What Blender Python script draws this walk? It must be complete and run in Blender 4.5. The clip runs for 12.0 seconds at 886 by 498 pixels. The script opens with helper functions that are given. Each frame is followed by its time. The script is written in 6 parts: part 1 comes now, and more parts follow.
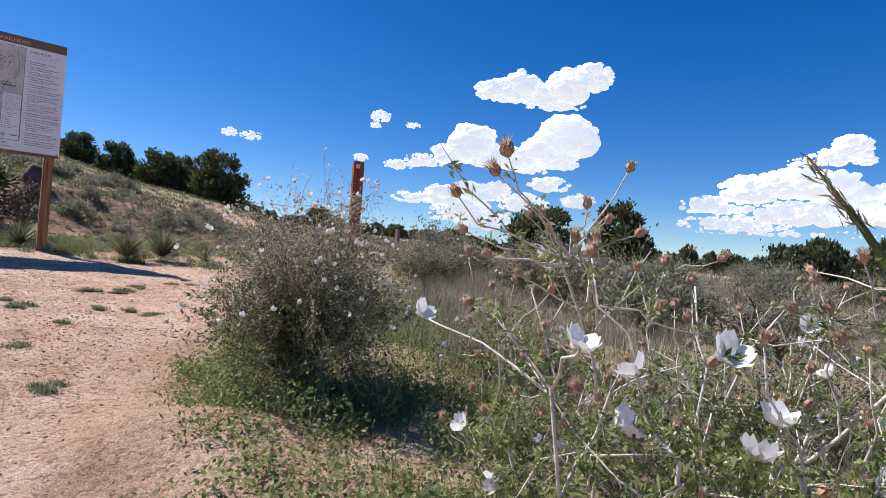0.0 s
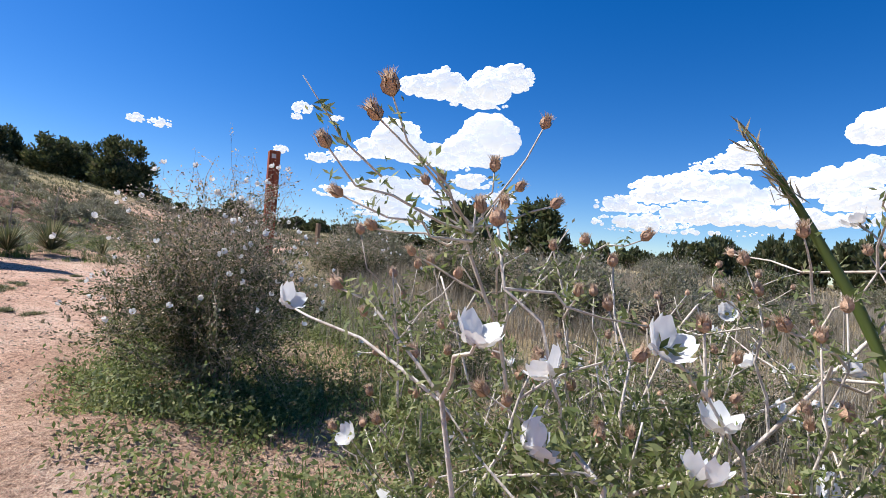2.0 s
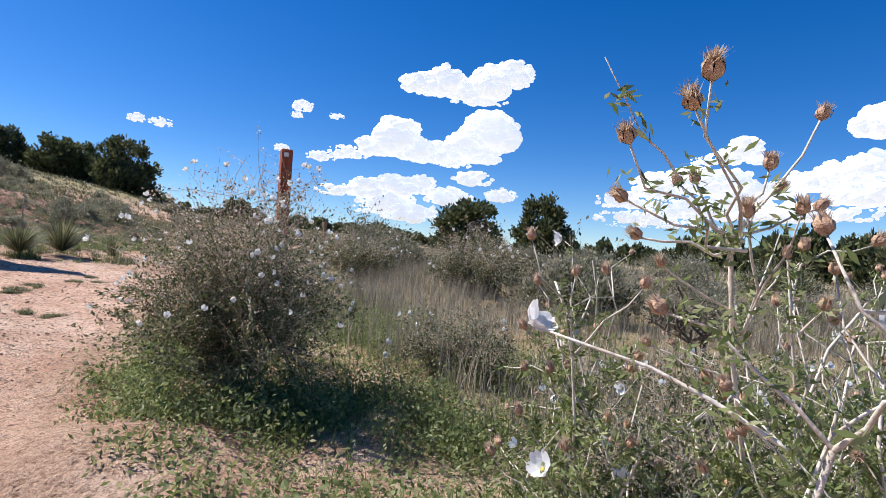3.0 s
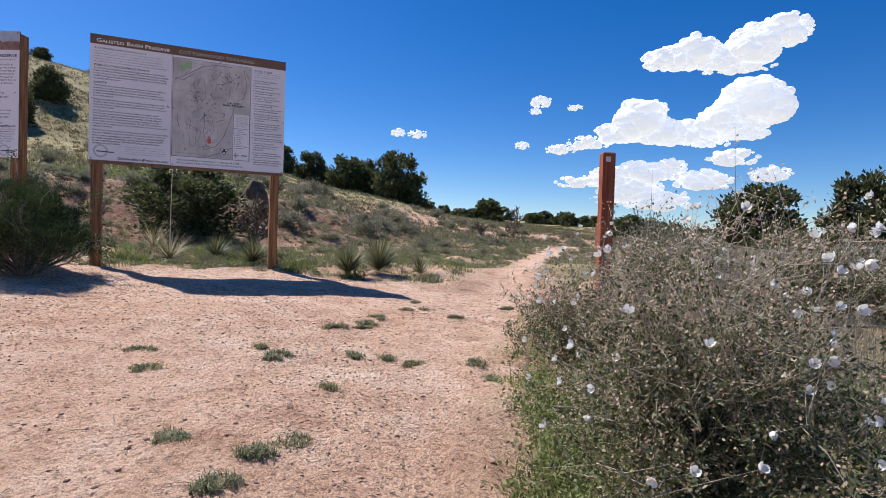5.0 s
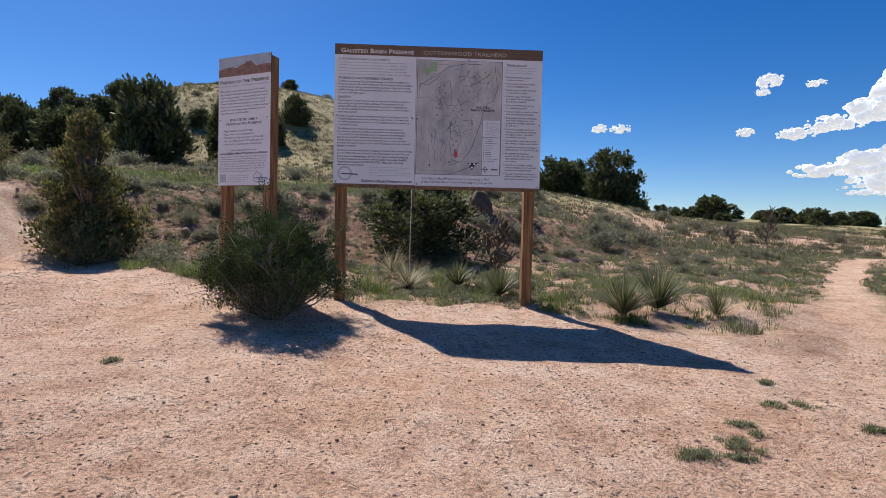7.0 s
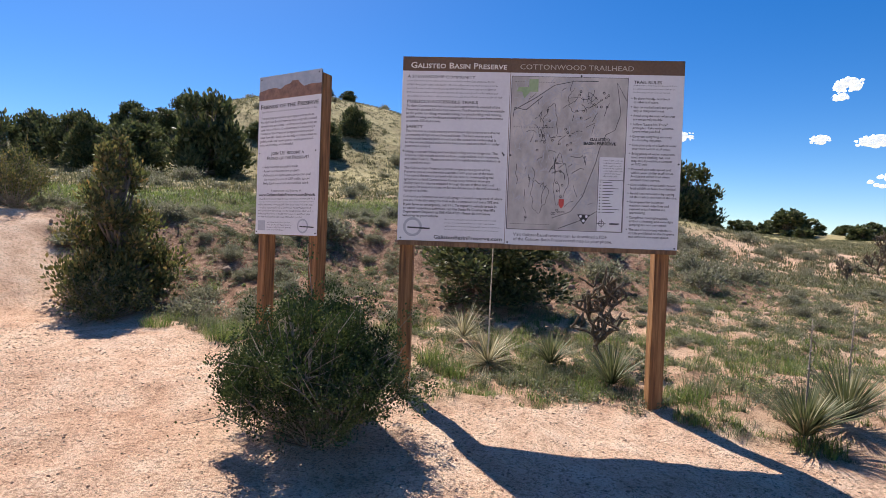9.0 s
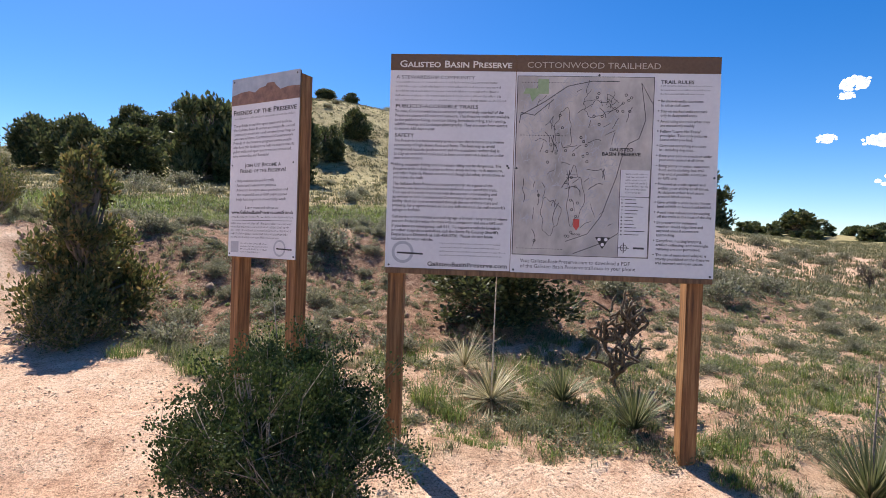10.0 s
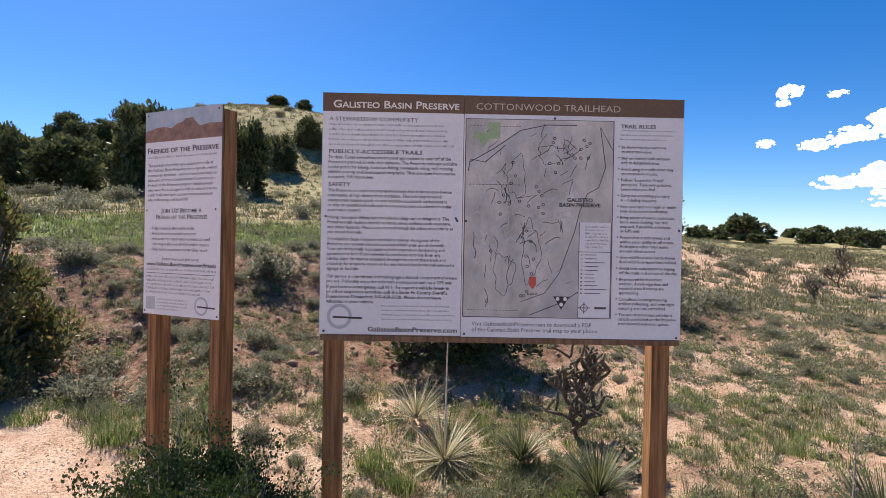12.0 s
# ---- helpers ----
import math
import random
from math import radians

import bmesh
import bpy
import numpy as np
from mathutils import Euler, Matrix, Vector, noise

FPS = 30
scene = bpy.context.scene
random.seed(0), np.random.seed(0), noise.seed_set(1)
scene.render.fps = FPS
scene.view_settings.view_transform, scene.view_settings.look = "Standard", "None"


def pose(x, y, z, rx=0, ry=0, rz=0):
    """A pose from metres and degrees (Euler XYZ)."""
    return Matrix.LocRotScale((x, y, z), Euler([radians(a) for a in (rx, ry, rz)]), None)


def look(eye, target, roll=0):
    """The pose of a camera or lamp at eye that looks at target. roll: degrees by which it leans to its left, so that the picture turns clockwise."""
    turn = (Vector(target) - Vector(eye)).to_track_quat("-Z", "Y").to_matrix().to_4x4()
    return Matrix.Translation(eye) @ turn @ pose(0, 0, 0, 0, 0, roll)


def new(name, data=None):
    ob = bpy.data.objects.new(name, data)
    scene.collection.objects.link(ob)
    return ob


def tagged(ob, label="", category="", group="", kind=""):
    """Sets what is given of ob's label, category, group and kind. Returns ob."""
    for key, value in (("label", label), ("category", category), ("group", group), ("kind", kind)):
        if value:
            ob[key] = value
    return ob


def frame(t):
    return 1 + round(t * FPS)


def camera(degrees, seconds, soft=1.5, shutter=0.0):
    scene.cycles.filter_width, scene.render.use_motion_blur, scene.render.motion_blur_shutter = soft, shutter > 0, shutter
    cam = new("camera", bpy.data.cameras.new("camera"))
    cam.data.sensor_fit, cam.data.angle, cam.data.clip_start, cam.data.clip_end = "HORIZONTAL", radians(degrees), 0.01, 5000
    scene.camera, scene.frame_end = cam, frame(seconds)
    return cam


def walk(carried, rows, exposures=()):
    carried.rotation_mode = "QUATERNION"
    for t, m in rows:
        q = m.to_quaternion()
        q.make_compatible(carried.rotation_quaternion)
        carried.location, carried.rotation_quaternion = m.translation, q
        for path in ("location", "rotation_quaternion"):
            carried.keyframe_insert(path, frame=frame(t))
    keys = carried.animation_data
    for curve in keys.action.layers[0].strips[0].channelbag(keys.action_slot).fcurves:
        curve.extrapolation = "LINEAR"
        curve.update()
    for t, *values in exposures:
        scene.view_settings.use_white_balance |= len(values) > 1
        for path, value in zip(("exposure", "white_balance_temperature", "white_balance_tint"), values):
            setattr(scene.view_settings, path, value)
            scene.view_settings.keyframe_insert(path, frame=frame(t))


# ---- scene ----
cam = camera(78.7, 12.0, soft=0.8)
# seconds, x, y, z, yaw, pitch, roll
ROWS = [
    (0.0, 0.444, -9.875, 0.300, -40.47, 0.93, -3.90),
    (0.5, 0.539, -9.896, 0.271, -43.49, 1.11, -4.04),
    (1.0, 0.569, -9.887, 0.273, -45.95, 1.35, -4.12),
    (1.5, 0.559, -9.878, 0.277, -47.70, 1.16, -4.14),
    (2.0, 0.532, -9.827, 0.287, -48.57, 1.02, -3.99),
    (2.5, 0.489, -9.781, 0.293, -49.06, 0.90, -3.84),
    (2.7, 0.475, -9.757, 0.280, -49.12, 0.85, -3.74),
    (4.3, 0.414, -8.968, 0.378, -34.58, -0.47, -2.16),
    (4.5, 0.369, -8.855, 0.397, -31.46, -0.65, -2.07),
    (5.0, 0.280, -8.308, 0.531, -23.15, -1.14, -1.75),
    (5.5, 0.193, -7.756, 0.560, -15.96, -1.43, -1.40),
    (6.0, 0.127, -7.256, 0.587, -9.64, -1.68, -1.06),
    (6.5, 0.022, -6.835, 0.659, -4.87, -1.71, -1.01),
    (7.0, -0.170, -6.428, 0.853, -2.31, -1.63, -1.25),
    (7.2, -0.248, -6.322, 0.932, -1.48, -1.67, -1.48),
    (8.8, -0.490, -4.924, 1.368, 3.08, -1.23, -2.04),
    (9.0, -0.532, -4.799, 1.432, 3.29, -0.96, -2.12),
    (9.5, -0.563, -4.462, 1.531, 3.78, -0.97, -2.19),
    (10.0, -0.506, -4.111, 1.634, 3.78, -0.86, -1.87),
    (10.5, -0.503, -3.797, 1.730, 3.61, -0.79, -1.61),
    (11.0, -0.503, -3.645, 1.847, 2.75, -0.69, -1.41),
    (11.5, -0.459, -3.641, 1.960, 0.90, -0.45, -1.29),
    (12.0, -0.432, -3.658, 2.022, -0.61, -0.23, -1.05),
]
EXPOSURES = [(0.0, 0.46, 6100, 11), (2.5, 0.58, 6100, 11), (4.5, 0.50, 6150, 11), (6.0, 0.28, 6250, 11), (7.0, 0.28, 6350, 10), (9.0, 0.72, 6650, 8), (10.5, 0.88, 6650, 8), (12.0, 0.80, 6650, 8)]
walk(cam, [(t, pose(x, y, z, 90 + pitch, roll, yaw)) for t, x, y, z, yaw, pitch, roll in ROWS], EXPOSURES)

# ---------------------------------------------------------------- light
SUN_DIR = Vector((-1.352, 2.205, 3.276)).normalized()
world = bpy.data.worlds.new("sky")
world.use_nodes = True
scene.world = world
wt = world.node_tree
sky = wt.nodes.new("ShaderNodeTexSky")
sky.sky_type = "NISHITA"
sky.sun_disc = False
sky.sun_elevation = math.asin(SUN_DIR.z)
sky.sun_rotation = math.atan2(SUN_DIR.x, SUN_DIR.y)
sky.altitude, sky.air_density, sky.dust_density, sky.ozone_density = 1900, 1.0, 1.1, 2.4
deep = wt.nodes.new("ShaderNodeHueSaturation")
deep.inputs["Hue"].default_value, deep.inputs["Saturation"].default_value = 0.509, 1.42
wt.links.new(sky.outputs[0], deep.inputs["Color"])
wt.links.new(deep.outputs[0], wt.nodes["Background"].inputs[0])
wt.nodes["Background"].inputs[1].default_value = 0.092
sun = new("sun", bpy.data.lights.new("sun", "SUN"))
sun.data.energy, sun.data.angle, sun.data.color = 5.0, radians(0.53), (1.0, 0.955, 0.88)
sun.matrix_basis = look(SUN_DIR * 40, (0, 0, 0))


# ---------------------------------------------------------------- materials
def node_mat(name):
    m = bpy.data.materials.new(name)
    m.use_nodes = True
    nt = m.node_tree
    return m, nt, nt.nodes["Principled BSDF"], nt.links


def ramp_node(nt, stops):
    r = nt.nodes.new("ShaderNodeValToRGB")
    e = r.color_ramp.elements
    while len(e) < len(stops):
        e.new(0.5)
    for el, (p, c) in zip(e, stops):
        el.position, el.color = p, (*c, 1)
    return r


def noise_node(nt, scale, detail=4.0, coord=None, rough=0.55):
    n = nt.nodes.new("ShaderNodeTexNoise")
    n.inputs["Scale"].default_value, n.inputs["Detail"].default_value = scale, detail
    n.inputs["Roughness"].default_value = rough
    if coord is not None:
        nt.links.new(coord, n.inputs["Vector"])
    return n


def mix_node(nt, fac, a, b, mode="MIX"):
    m = nt.nodes.new("ShaderNodeMix")
    m.data_type, m.blend_type = "RGBA", mode
    for sock, v in ((0, fac), (6, a), (7, b)):
        if isinstance(v, (int, float)):
            m.inputs[sock].default_value = v
        elif isinstance(v, tuple):
            m.inputs[sock].default_value = (*v, 1)
        else:
            nt.links.new(v, m.inputs[sock])
    return m.outputs[2]


def surface(name, dark, light, scale=8.0, fine=60.0, rough=0.8, bump=0.3, metal=0.0, stretch=(1, 1, 1), depth=0.01):
    """Two scales of colour variation and a fine relief."""
    m, nt, p, ln = node_mat(name)
    tc = nt.nodes.new("ShaderNodeTexCoord")
    mp = nt.nodes.new("ShaderNodeMapping")
    mp.inputs["Scale"].default_value = stretch
    ln.new(tc.outputs["Object"], mp.inputs["Vector"])
    a = noise_node(nt, scale, 5, mp.outputs[0])
    b = noise_node(nt, fine, 3, mp.outputs[0])
    r = ramp_node(nt, [(0.3, dark), (0.7, light)])
    ln.new(a.outputs["Fac"], r.inputs[0])
    c = mix_node(nt, 0.35, r.outputs[0], b.outputs["Fac"], "SOFT_LIGHT")
    ln.new(c, p.inputs["Base Color"])
    p.inputs["Roughness"].default_value, p.inputs["Metallic"].default_value = rough, metal
    bp = nt.nodes.new("ShaderNodeBump")
    bp.inputs["Strength"].default_value, bp.inputs["Distance"].default_value = bump, depth
    ln.new(b.outputs["Fac"], bp.inputs["Height"])
    ln.new(bp.outputs[0], p.inputs["Normal"])
    return m


def foliage(name, stops, trans=0.35, rough=0.6):
    """Leaf stuff: colour varies from piece to piece, light shines through a little."""
    m, nt, p, ln = node_mat(name)
    g = nt.nodes.new("ShaderNodeNewGeometry")
    r = ramp_node(nt, stops)
    ln.new(g.outputs["Random Per Island"], r.inputs[0])
    tc = nt.nodes.new("ShaderNodeTexCoord")
    n = noise_node(nt, 3.0, 3, tc.outputs["Object"])
    c = mix_node(nt, 0.45, r.outputs[0], n.outputs["Fac"], "SOFT_LIGHT")
    ln.new(c, p.inputs["Base Color"])
    p.inputs["Roughness"].default_value = rough
    t = nt.nodes.new("ShaderNodeBsdfTranslucent")
    ln.new(c, t.inputs["Color"])
    mx = nt.nodes.new("ShaderNodeMixShader")
    mx.inputs[0].default_value = trans
    ln.new(p.outputs[0], mx.inputs[1])
    ln.new(t.outputs[0], mx.inputs[2])
    ln.new(mx.outputs[0], nt.nodes["Material Output"].inputs["Surface"])
    return m


def wood(name, dark, mid, light):
    m, nt, p, ln = node_mat(name)
    tc = nt.nodes.new("ShaderNodeTexCoord")
    mp = nt.nodes.new("ShaderNodeMapping")
    mp.inputs["Scale"].default_value = (22, 22, 1.1)
    ln.new(tc.outputs["Object"], mp.inputs["Vector"])
    a = noise_node(nt, 1.6, 6, mp.outputs[0], 0.65)
    r = ramp_node(nt, [(0.3, dark), (0.5, mid), (0.72, light)])
    ln.new(a.outputs["Fac"], r.inputs[0])
    b = noise_node(nt, 1.3, 3, tc.outputs["Object"])
    c = mix_node(nt, 0.5, r.outputs[0], b.outputs["Fac"], "SOFT_LIGHT")
    ln.new(c, p.inputs["Base Color"])
    p.inputs["Roughness"].default_value = 0.75
    bp = nt.nodes.new("ShaderNodeBump")
    bp.inputs["Strength"].default_value, bp.inputs["Distance"].default_value = 0.5, 0.004
    ln.new(a.outputs["Fac"], bp.inputs["Height"])
    ln.new(bp.outputs[0], p.inputs["Normal"])
    return m


def ground_material():
    m, nt, p, ln = node_mat("desert_ground")
    tc = nt.nodes.new("ShaderNodeTexCoord")
    at = nt.nodes.new("ShaderNodeAttribute")
    at.attribute_name = "zone"
    sp = nt.nodes.new("ShaderNodeSeparateColor")
    ln.new(at.outputs["Color"], sp.inputs[0])
    co = tc.outputs["Object"]
    big = noise_node(nt, 0.45, 5, co)
    mid = noise_node(nt, 3.5, 6, co, 0.65)
    fine = noise_node(nt, 30.0, 6, co, 0.75)
    grit = noise_node(nt, 140.0, 2, co, 0.6)
    grain = noise_node(nt, 62.0, 5, co, 0.7)
    sand = ramp_node(nt, [(0.28, (0.60, 0.355, 0.235)), (0.5, (0.80, 0.525, 0.37)), (0.72, (0.90, 0.66, 0.50))])
    ln.new(mid.outputs["Fac"], sand.inputs[0])
    soil = ramp_node(nt, [(0.28, (0.36, 0.21, 0.135)), (0.48, (0.64, 0.41, 0.275)), (0.72, (0.80, 0.57, 0.42))])
    ln.new(mid.outputs["Fac"], soil.inputs[0])
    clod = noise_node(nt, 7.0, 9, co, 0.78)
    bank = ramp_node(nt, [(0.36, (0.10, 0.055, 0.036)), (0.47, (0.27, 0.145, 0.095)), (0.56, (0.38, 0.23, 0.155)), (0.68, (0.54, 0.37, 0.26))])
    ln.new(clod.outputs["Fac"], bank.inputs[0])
    meadow = ramp_node(nt, [(0.3, (0.14, 0.17, 0.055)), (0.6, (0.24, 0.27, 0.09)), (0.8, (0.36, 0.33, 0.17))])
    ln.new(big.outputs["Fac"], meadow.inputs[0])
    c = mix_node(nt, sp.outputs["Blue"], soil.outputs[0], meadow.outputs[0])
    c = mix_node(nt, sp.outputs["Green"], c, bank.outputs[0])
    c = mix_node(nt, sp.outputs["Red"], c, sand.outputs[0])
    c = mix_node(nt, 0.6, c, big.outputs["Fac"], "SOFT_LIGHT")
    speck = ramp_node(nt, [(0.38, (0.30, 0.24, 0.20)), (0.49, (1, 1, 1))])
    ln.new(fine.outputs["Fac"], speck.inputs[0])
    c = mix_node(nt, 0.65, c, speck.outputs[0], "MULTIPLY")
    crumb = ramp_node(nt, [(0.39, (0.50, 0.43, 0.39)), (0.47, (0.95, 0.94, 0.93)), (0.55, (1, 1, 1))])
    ln.new(grain.outputs["Fac"], crumb.inputs[0])
    c = mix_node(nt, 0.65, c, crumb.outputs[0], "MULTIPLY")
    c = mix_node(nt, 0.7, c, grit.outputs["Fac"], "OVERLAY")
    ln.new(c, p.inputs["Base Color"])
    p.inputs["Roughness"].default_value = 0.95
    p.inputs["Specular IOR Level"].default_value = 0.15
    ad = nt.nodes.new("ShaderNodeMath")
    ad.operation = "MULTIPLY_ADD"
    ad.inputs[1].default_value = 0.40
    ln.new(grain.outputs["Fac"], ad.inputs[0])
    ad2 = nt.nodes.new("ShaderNodeMath")
    ad2.operation = "MULTIPLY_ADD"
    ad2.inputs[1].default_value = 0.75
    ln.new(fine.outputs["Fac"], ad2.inputs[0])
    ln.new(mid.outputs["Fac"], ad2.inputs[2])
    ln.new(ad2.outputs[0], ad.inputs[2])
    bp = nt.nodes.new("ShaderNodeBump")
    bp.inputs["Strength"].default_value, bp.inputs["Distance"].default_value = 0.95, 0.05
    ln.new(ad.outputs[0], bp.inputs["Height"])
    ln.new(bp.outputs[0], p.inputs["Normal"])
    return m


def cloud_material():
    m, nt, p, ln = node_mat("cloud")
    p.inputs["Base Color"].default_value = (0.62, 0.62, 0.64, 1)
    p.inputs["Roughness"].default_value = 1.0
    p.inputs["Specular IOR Level"].default_value = 0.0
    # added glow in place of light, so sides away from the sun stay white
    p.inputs["Emission Color"].default_value = (0.88, 0.92, 1.0, 1)
    p.inputs["Emission Strength"].default_value = 0.42
    return m


M_GROUND = ground_material()
M_CLOUD = cloud_material()
M_POST = wood("post_wood", (0.09, 0.038, 0.014), (0.27, 0.122, 0.042), (0.48, 0.25, 0.10))
M_POST_GREY = wood("weathered_post_wood", (0.12, 0.075, 0.045), (0.25, 0.155, 0.09), (0.36, 0.24, 0.15))
M_RUST = wood("stained_post", (0.13, 0.026, 0.010), (0.27, 0.062, 0.022), (0.38, 0.115, 0.045))
M_PANEL = surface("panel_white", (0.70, 0.69, 0.72), (0.80, 0.79, 0.81), 1.5, 30, 0.45, 0.05)
M_HEADER = surface("header_brown", (0.135, 0.075, 0.04), (0.17, 0.10, 0.052), 2.0, 40, 0.5, 0.05)
M_TRIM = wood("trim_wood", (0.10, 0.055, 0.028), (0.20, 0.11, 0.055), (0.29, 0.17, 0.09))
M_MAP = surface("map_print", (0.36, 0.34, 0.32), (0.66, 0.62, 0.58), 5.0, 22, 0.5, 0.03, stretch=(1, 1, 0.6))
M_INK = surface("print_ink", (0.035, 0.03, 0.03), (0.06, 0.055, 0.055), 8, 40, 0.6, 0.0)
M_INKSOFT = surface("small_print_ink", (0.06, 0.055, 0.06), (0.10, 0.095, 0.10), 8, 40, 0.6, 0.0)
M_CREAM = surface("header_lettering", (0.74, 0.70, 0.62), (0.82, 0.78, 0.70), 8, 40, 0.5, 0.0)
M_TAN = surface("header_lettering_tan", (0.50, 0.42, 0.32), (0.60, 0.52, 0.42), 8, 40, 0.5, 0.0)
M_GREENP = surface("map_green", (0.30, 0.42, 0.22), (0.36, 0.47, 0.27), 8, 40, 0.6, 0.0)
M_REDP = surface("map_red", (0.55, 0.06, 0.05), (0.62, 0.09, 0.07), 8, 40, 0.5, 0.0)
M_GREYP = surface("print_grey", (0.42, 0.43, 0.47), (0.50, 0.51, 0.55), 8, 40, 0.5, 0.0)
M_SKYP = surface("photo_sky", (0.30, 0.36, 0.44), (0.46, 0.50, 0.55), 6, 20, 0.5, 0.0)
M_ROCKP = surface("photo_rock", (0.16, 0.085, 0.055), (0.34, 0.19, 0.12), 14, 40, 0.5, 0.0)
M_SCREW = surface("screw_steel", (0.05, 0.05, 0.05), (0.12, 0.12, 0.12), 30, 80, 0.4, 0.1, 0.8)
M_BARK = surface("bark", (0.10, 0.075, 0.055), (0.24, 0.19, 0.15), 20, 90, 0.95, 0.8, stretch=(1, 1, 0.25))
M_STEM = surface("pale_stem", (0.42, 0.34, 0.26), (0.72, 0.65, 0.56), 30, 120, 0.85, 0.3)
M_STEMDARK = surface("woody_stem", (0.16, 0.12, 0.09), (0.32, 0.26, 0.21), 30, 120, 0.9, 0.4)
M_TWIG = surface("dry_twig", (0.25, 0.195, 0.145), (0.50, 0.43, 0.34), 30, 120, 0.9, 0.3)
M_JUNIPER = foliage("juniper_leaf", [(0.0, (0.038, 0.052, 0.020)), (0.5, (0.076, 0.092, 0.034)), (0.85, (0.125, 0.135, 0.052)), (1.0, (0.18, 0.155, 0.07))], 0.32)
M_OPENJUN = foliage("open_juniper_leaf", [(0.0, (0.055, 0.068, 0.022)), (0.5, (0.125, 0.13, 0.042)), (0.85, (0.21, 0.175, 0.06)), (1.0, (0.30, 0.19, 0.07))], 0.42)
M_SUMAC = foliage("shrub_leaf", [(0.0, (0.022, 0.04, 0.010)), (0.55, (0.042, 0.068, 0.016)), (1.0, (0.10, 0.125, 0.035))], 0.22, 0.7)
M_PLUME = foliage("plume_leaf", [(0.0, (0.05, 0.068, 0.022)), (0.5, (0.105, 0.122, 0.044)), (0.82, (0.18, 0.17, 0.08)), (1.0, (0.40, 0.32, 0.20))], 0.4)
M_HERB = foliage("herb_leaf", [(0.0, (0.11, 0.15, 0.04)), (0.5, (0.215, 0.25, 0.08)), (1.0, (0.38, 0.38, 0.18))], 0.5)
M_SAGE = foliage("grey_shrub_leaf", [(0.0, (0.12, 0.125, 0.07)), (0.5, (0.22, 0.215, 0.13)), (1.0, (0.37, 0.335, 0.24))], 0.4)
M_GRASS = foliage("slope_grass", [(0.0, (0.08, 0.10, 0.035)), (0.35, (0.15, 0.165, 0.06)), (0.65, (0.25, 0.225, 0.11)), (1.0, (0.44, 0.36, 0.22))], 0.4)
M_GREENGRASS = foliage("green_grass", [(0.0, (0.08, 0.12, 0.025)), (0.6, (0.17, 0.22, 0.05)), (1.0, (0.30, 0.30, 0.11))], 0.45)
M_TUFT = foliage("sand_tuft", [(0.0, (0.085, 0.105, 0.04)), (0.5, (0.165, 0.175, 0.075)), (1.0, (0.33, 0.30, 0.17))], 0.35)
M_DRY = foliage("dry_grass", [(0.0, (0.17, 0.145, 0.09)), (0.5, (0.31, 0.26, 0.18)), (1.0, (0.50, 0.43, 0.33))], 0.35)
M_YUCCA = foliage("yucca_leaf", [(0.0, (0.07, 0.085, 0.033)), (0.6, (0.15, 0.16, 0.07)), (1.0, (0.38, 0.33, 0.19))], 0.3)
M_CHOLLA = surface("cholla_skin", (0.07, 0.052, 0.034), (0.20, 0.155, 0.11), 40, 120, 0.9, 0.9, depth=0.006)
M_YUCCADRY = foliage("dry_yucca_leaf", [(0.0, (0.15, 0.15, 0.07)), (0.45, (0.33, 0.28, 0.15)), (1.0, (0.66, 0.56, 0.38))], 0.3)
M_HILL = foliage("hill_grass", [(0.0, (0.065, 0.075, 0.03)), (0.5, (0.13, 0.125, 0.055)), (1.0, (0.23, 0.195, 0.105))], 0.3)
M_STRAW = foliage("straw_grass", [(0.0, (0.24, 0.19, 0.10)), (0.6, (0.40, 0.33, 0.20)), (1.0, (0.56, 0.47, 0.33))], 0.35)
M_OLIVE = foliage("olive_grass", [(0.0, (0.085, 0.10, 0.045)), (0.6, (0.175, 0.175, 0.085)), (1.0, (0.32, 0.285, 0.165))], 0.4)
M_BOULDER = surface("brown_rock", (0.07, 0.042, 0.028), (0.20, 0.125, 0.085), 5, 40, 0.95, 0.6)
M_PETAL = foliage("white_petal", [(0.0, (0.78, 0.76, 0.72)), (1.0, (0.88, 0.87, 0.85))], 0.35)
M_POLLEN = surface("pollen_yellow", (0.50, 0.38, 0.06), (0.66, 0.52, 0.12), 200, 500, 0.8, 0.6)
M_BUD = surface("dry_bud", (0.34, 0.19, 0.11), (0.60, 0.41, 0.27), 60, 200, 0.8, 0.5)
M_BUDPINK = foliage("feathery_seed", [(0.0, (0.44, 0.29, 0.19)), (0.6, (0.60, 0.46, 0.32)), (1.0, (0.74, 0.60, 0.47))], 0.45)
M_STONE = surface("pebble", (0.20, 0.115, 0.075), (0.44, 0.28, 0.20), 9, 60, 0.9, 0.5)
M_WHITE = surface("white_stake", (0.6, 0.58, 0.54), (0.75, 0.73, 0.70), 9, 60, 0.6, 0.1)


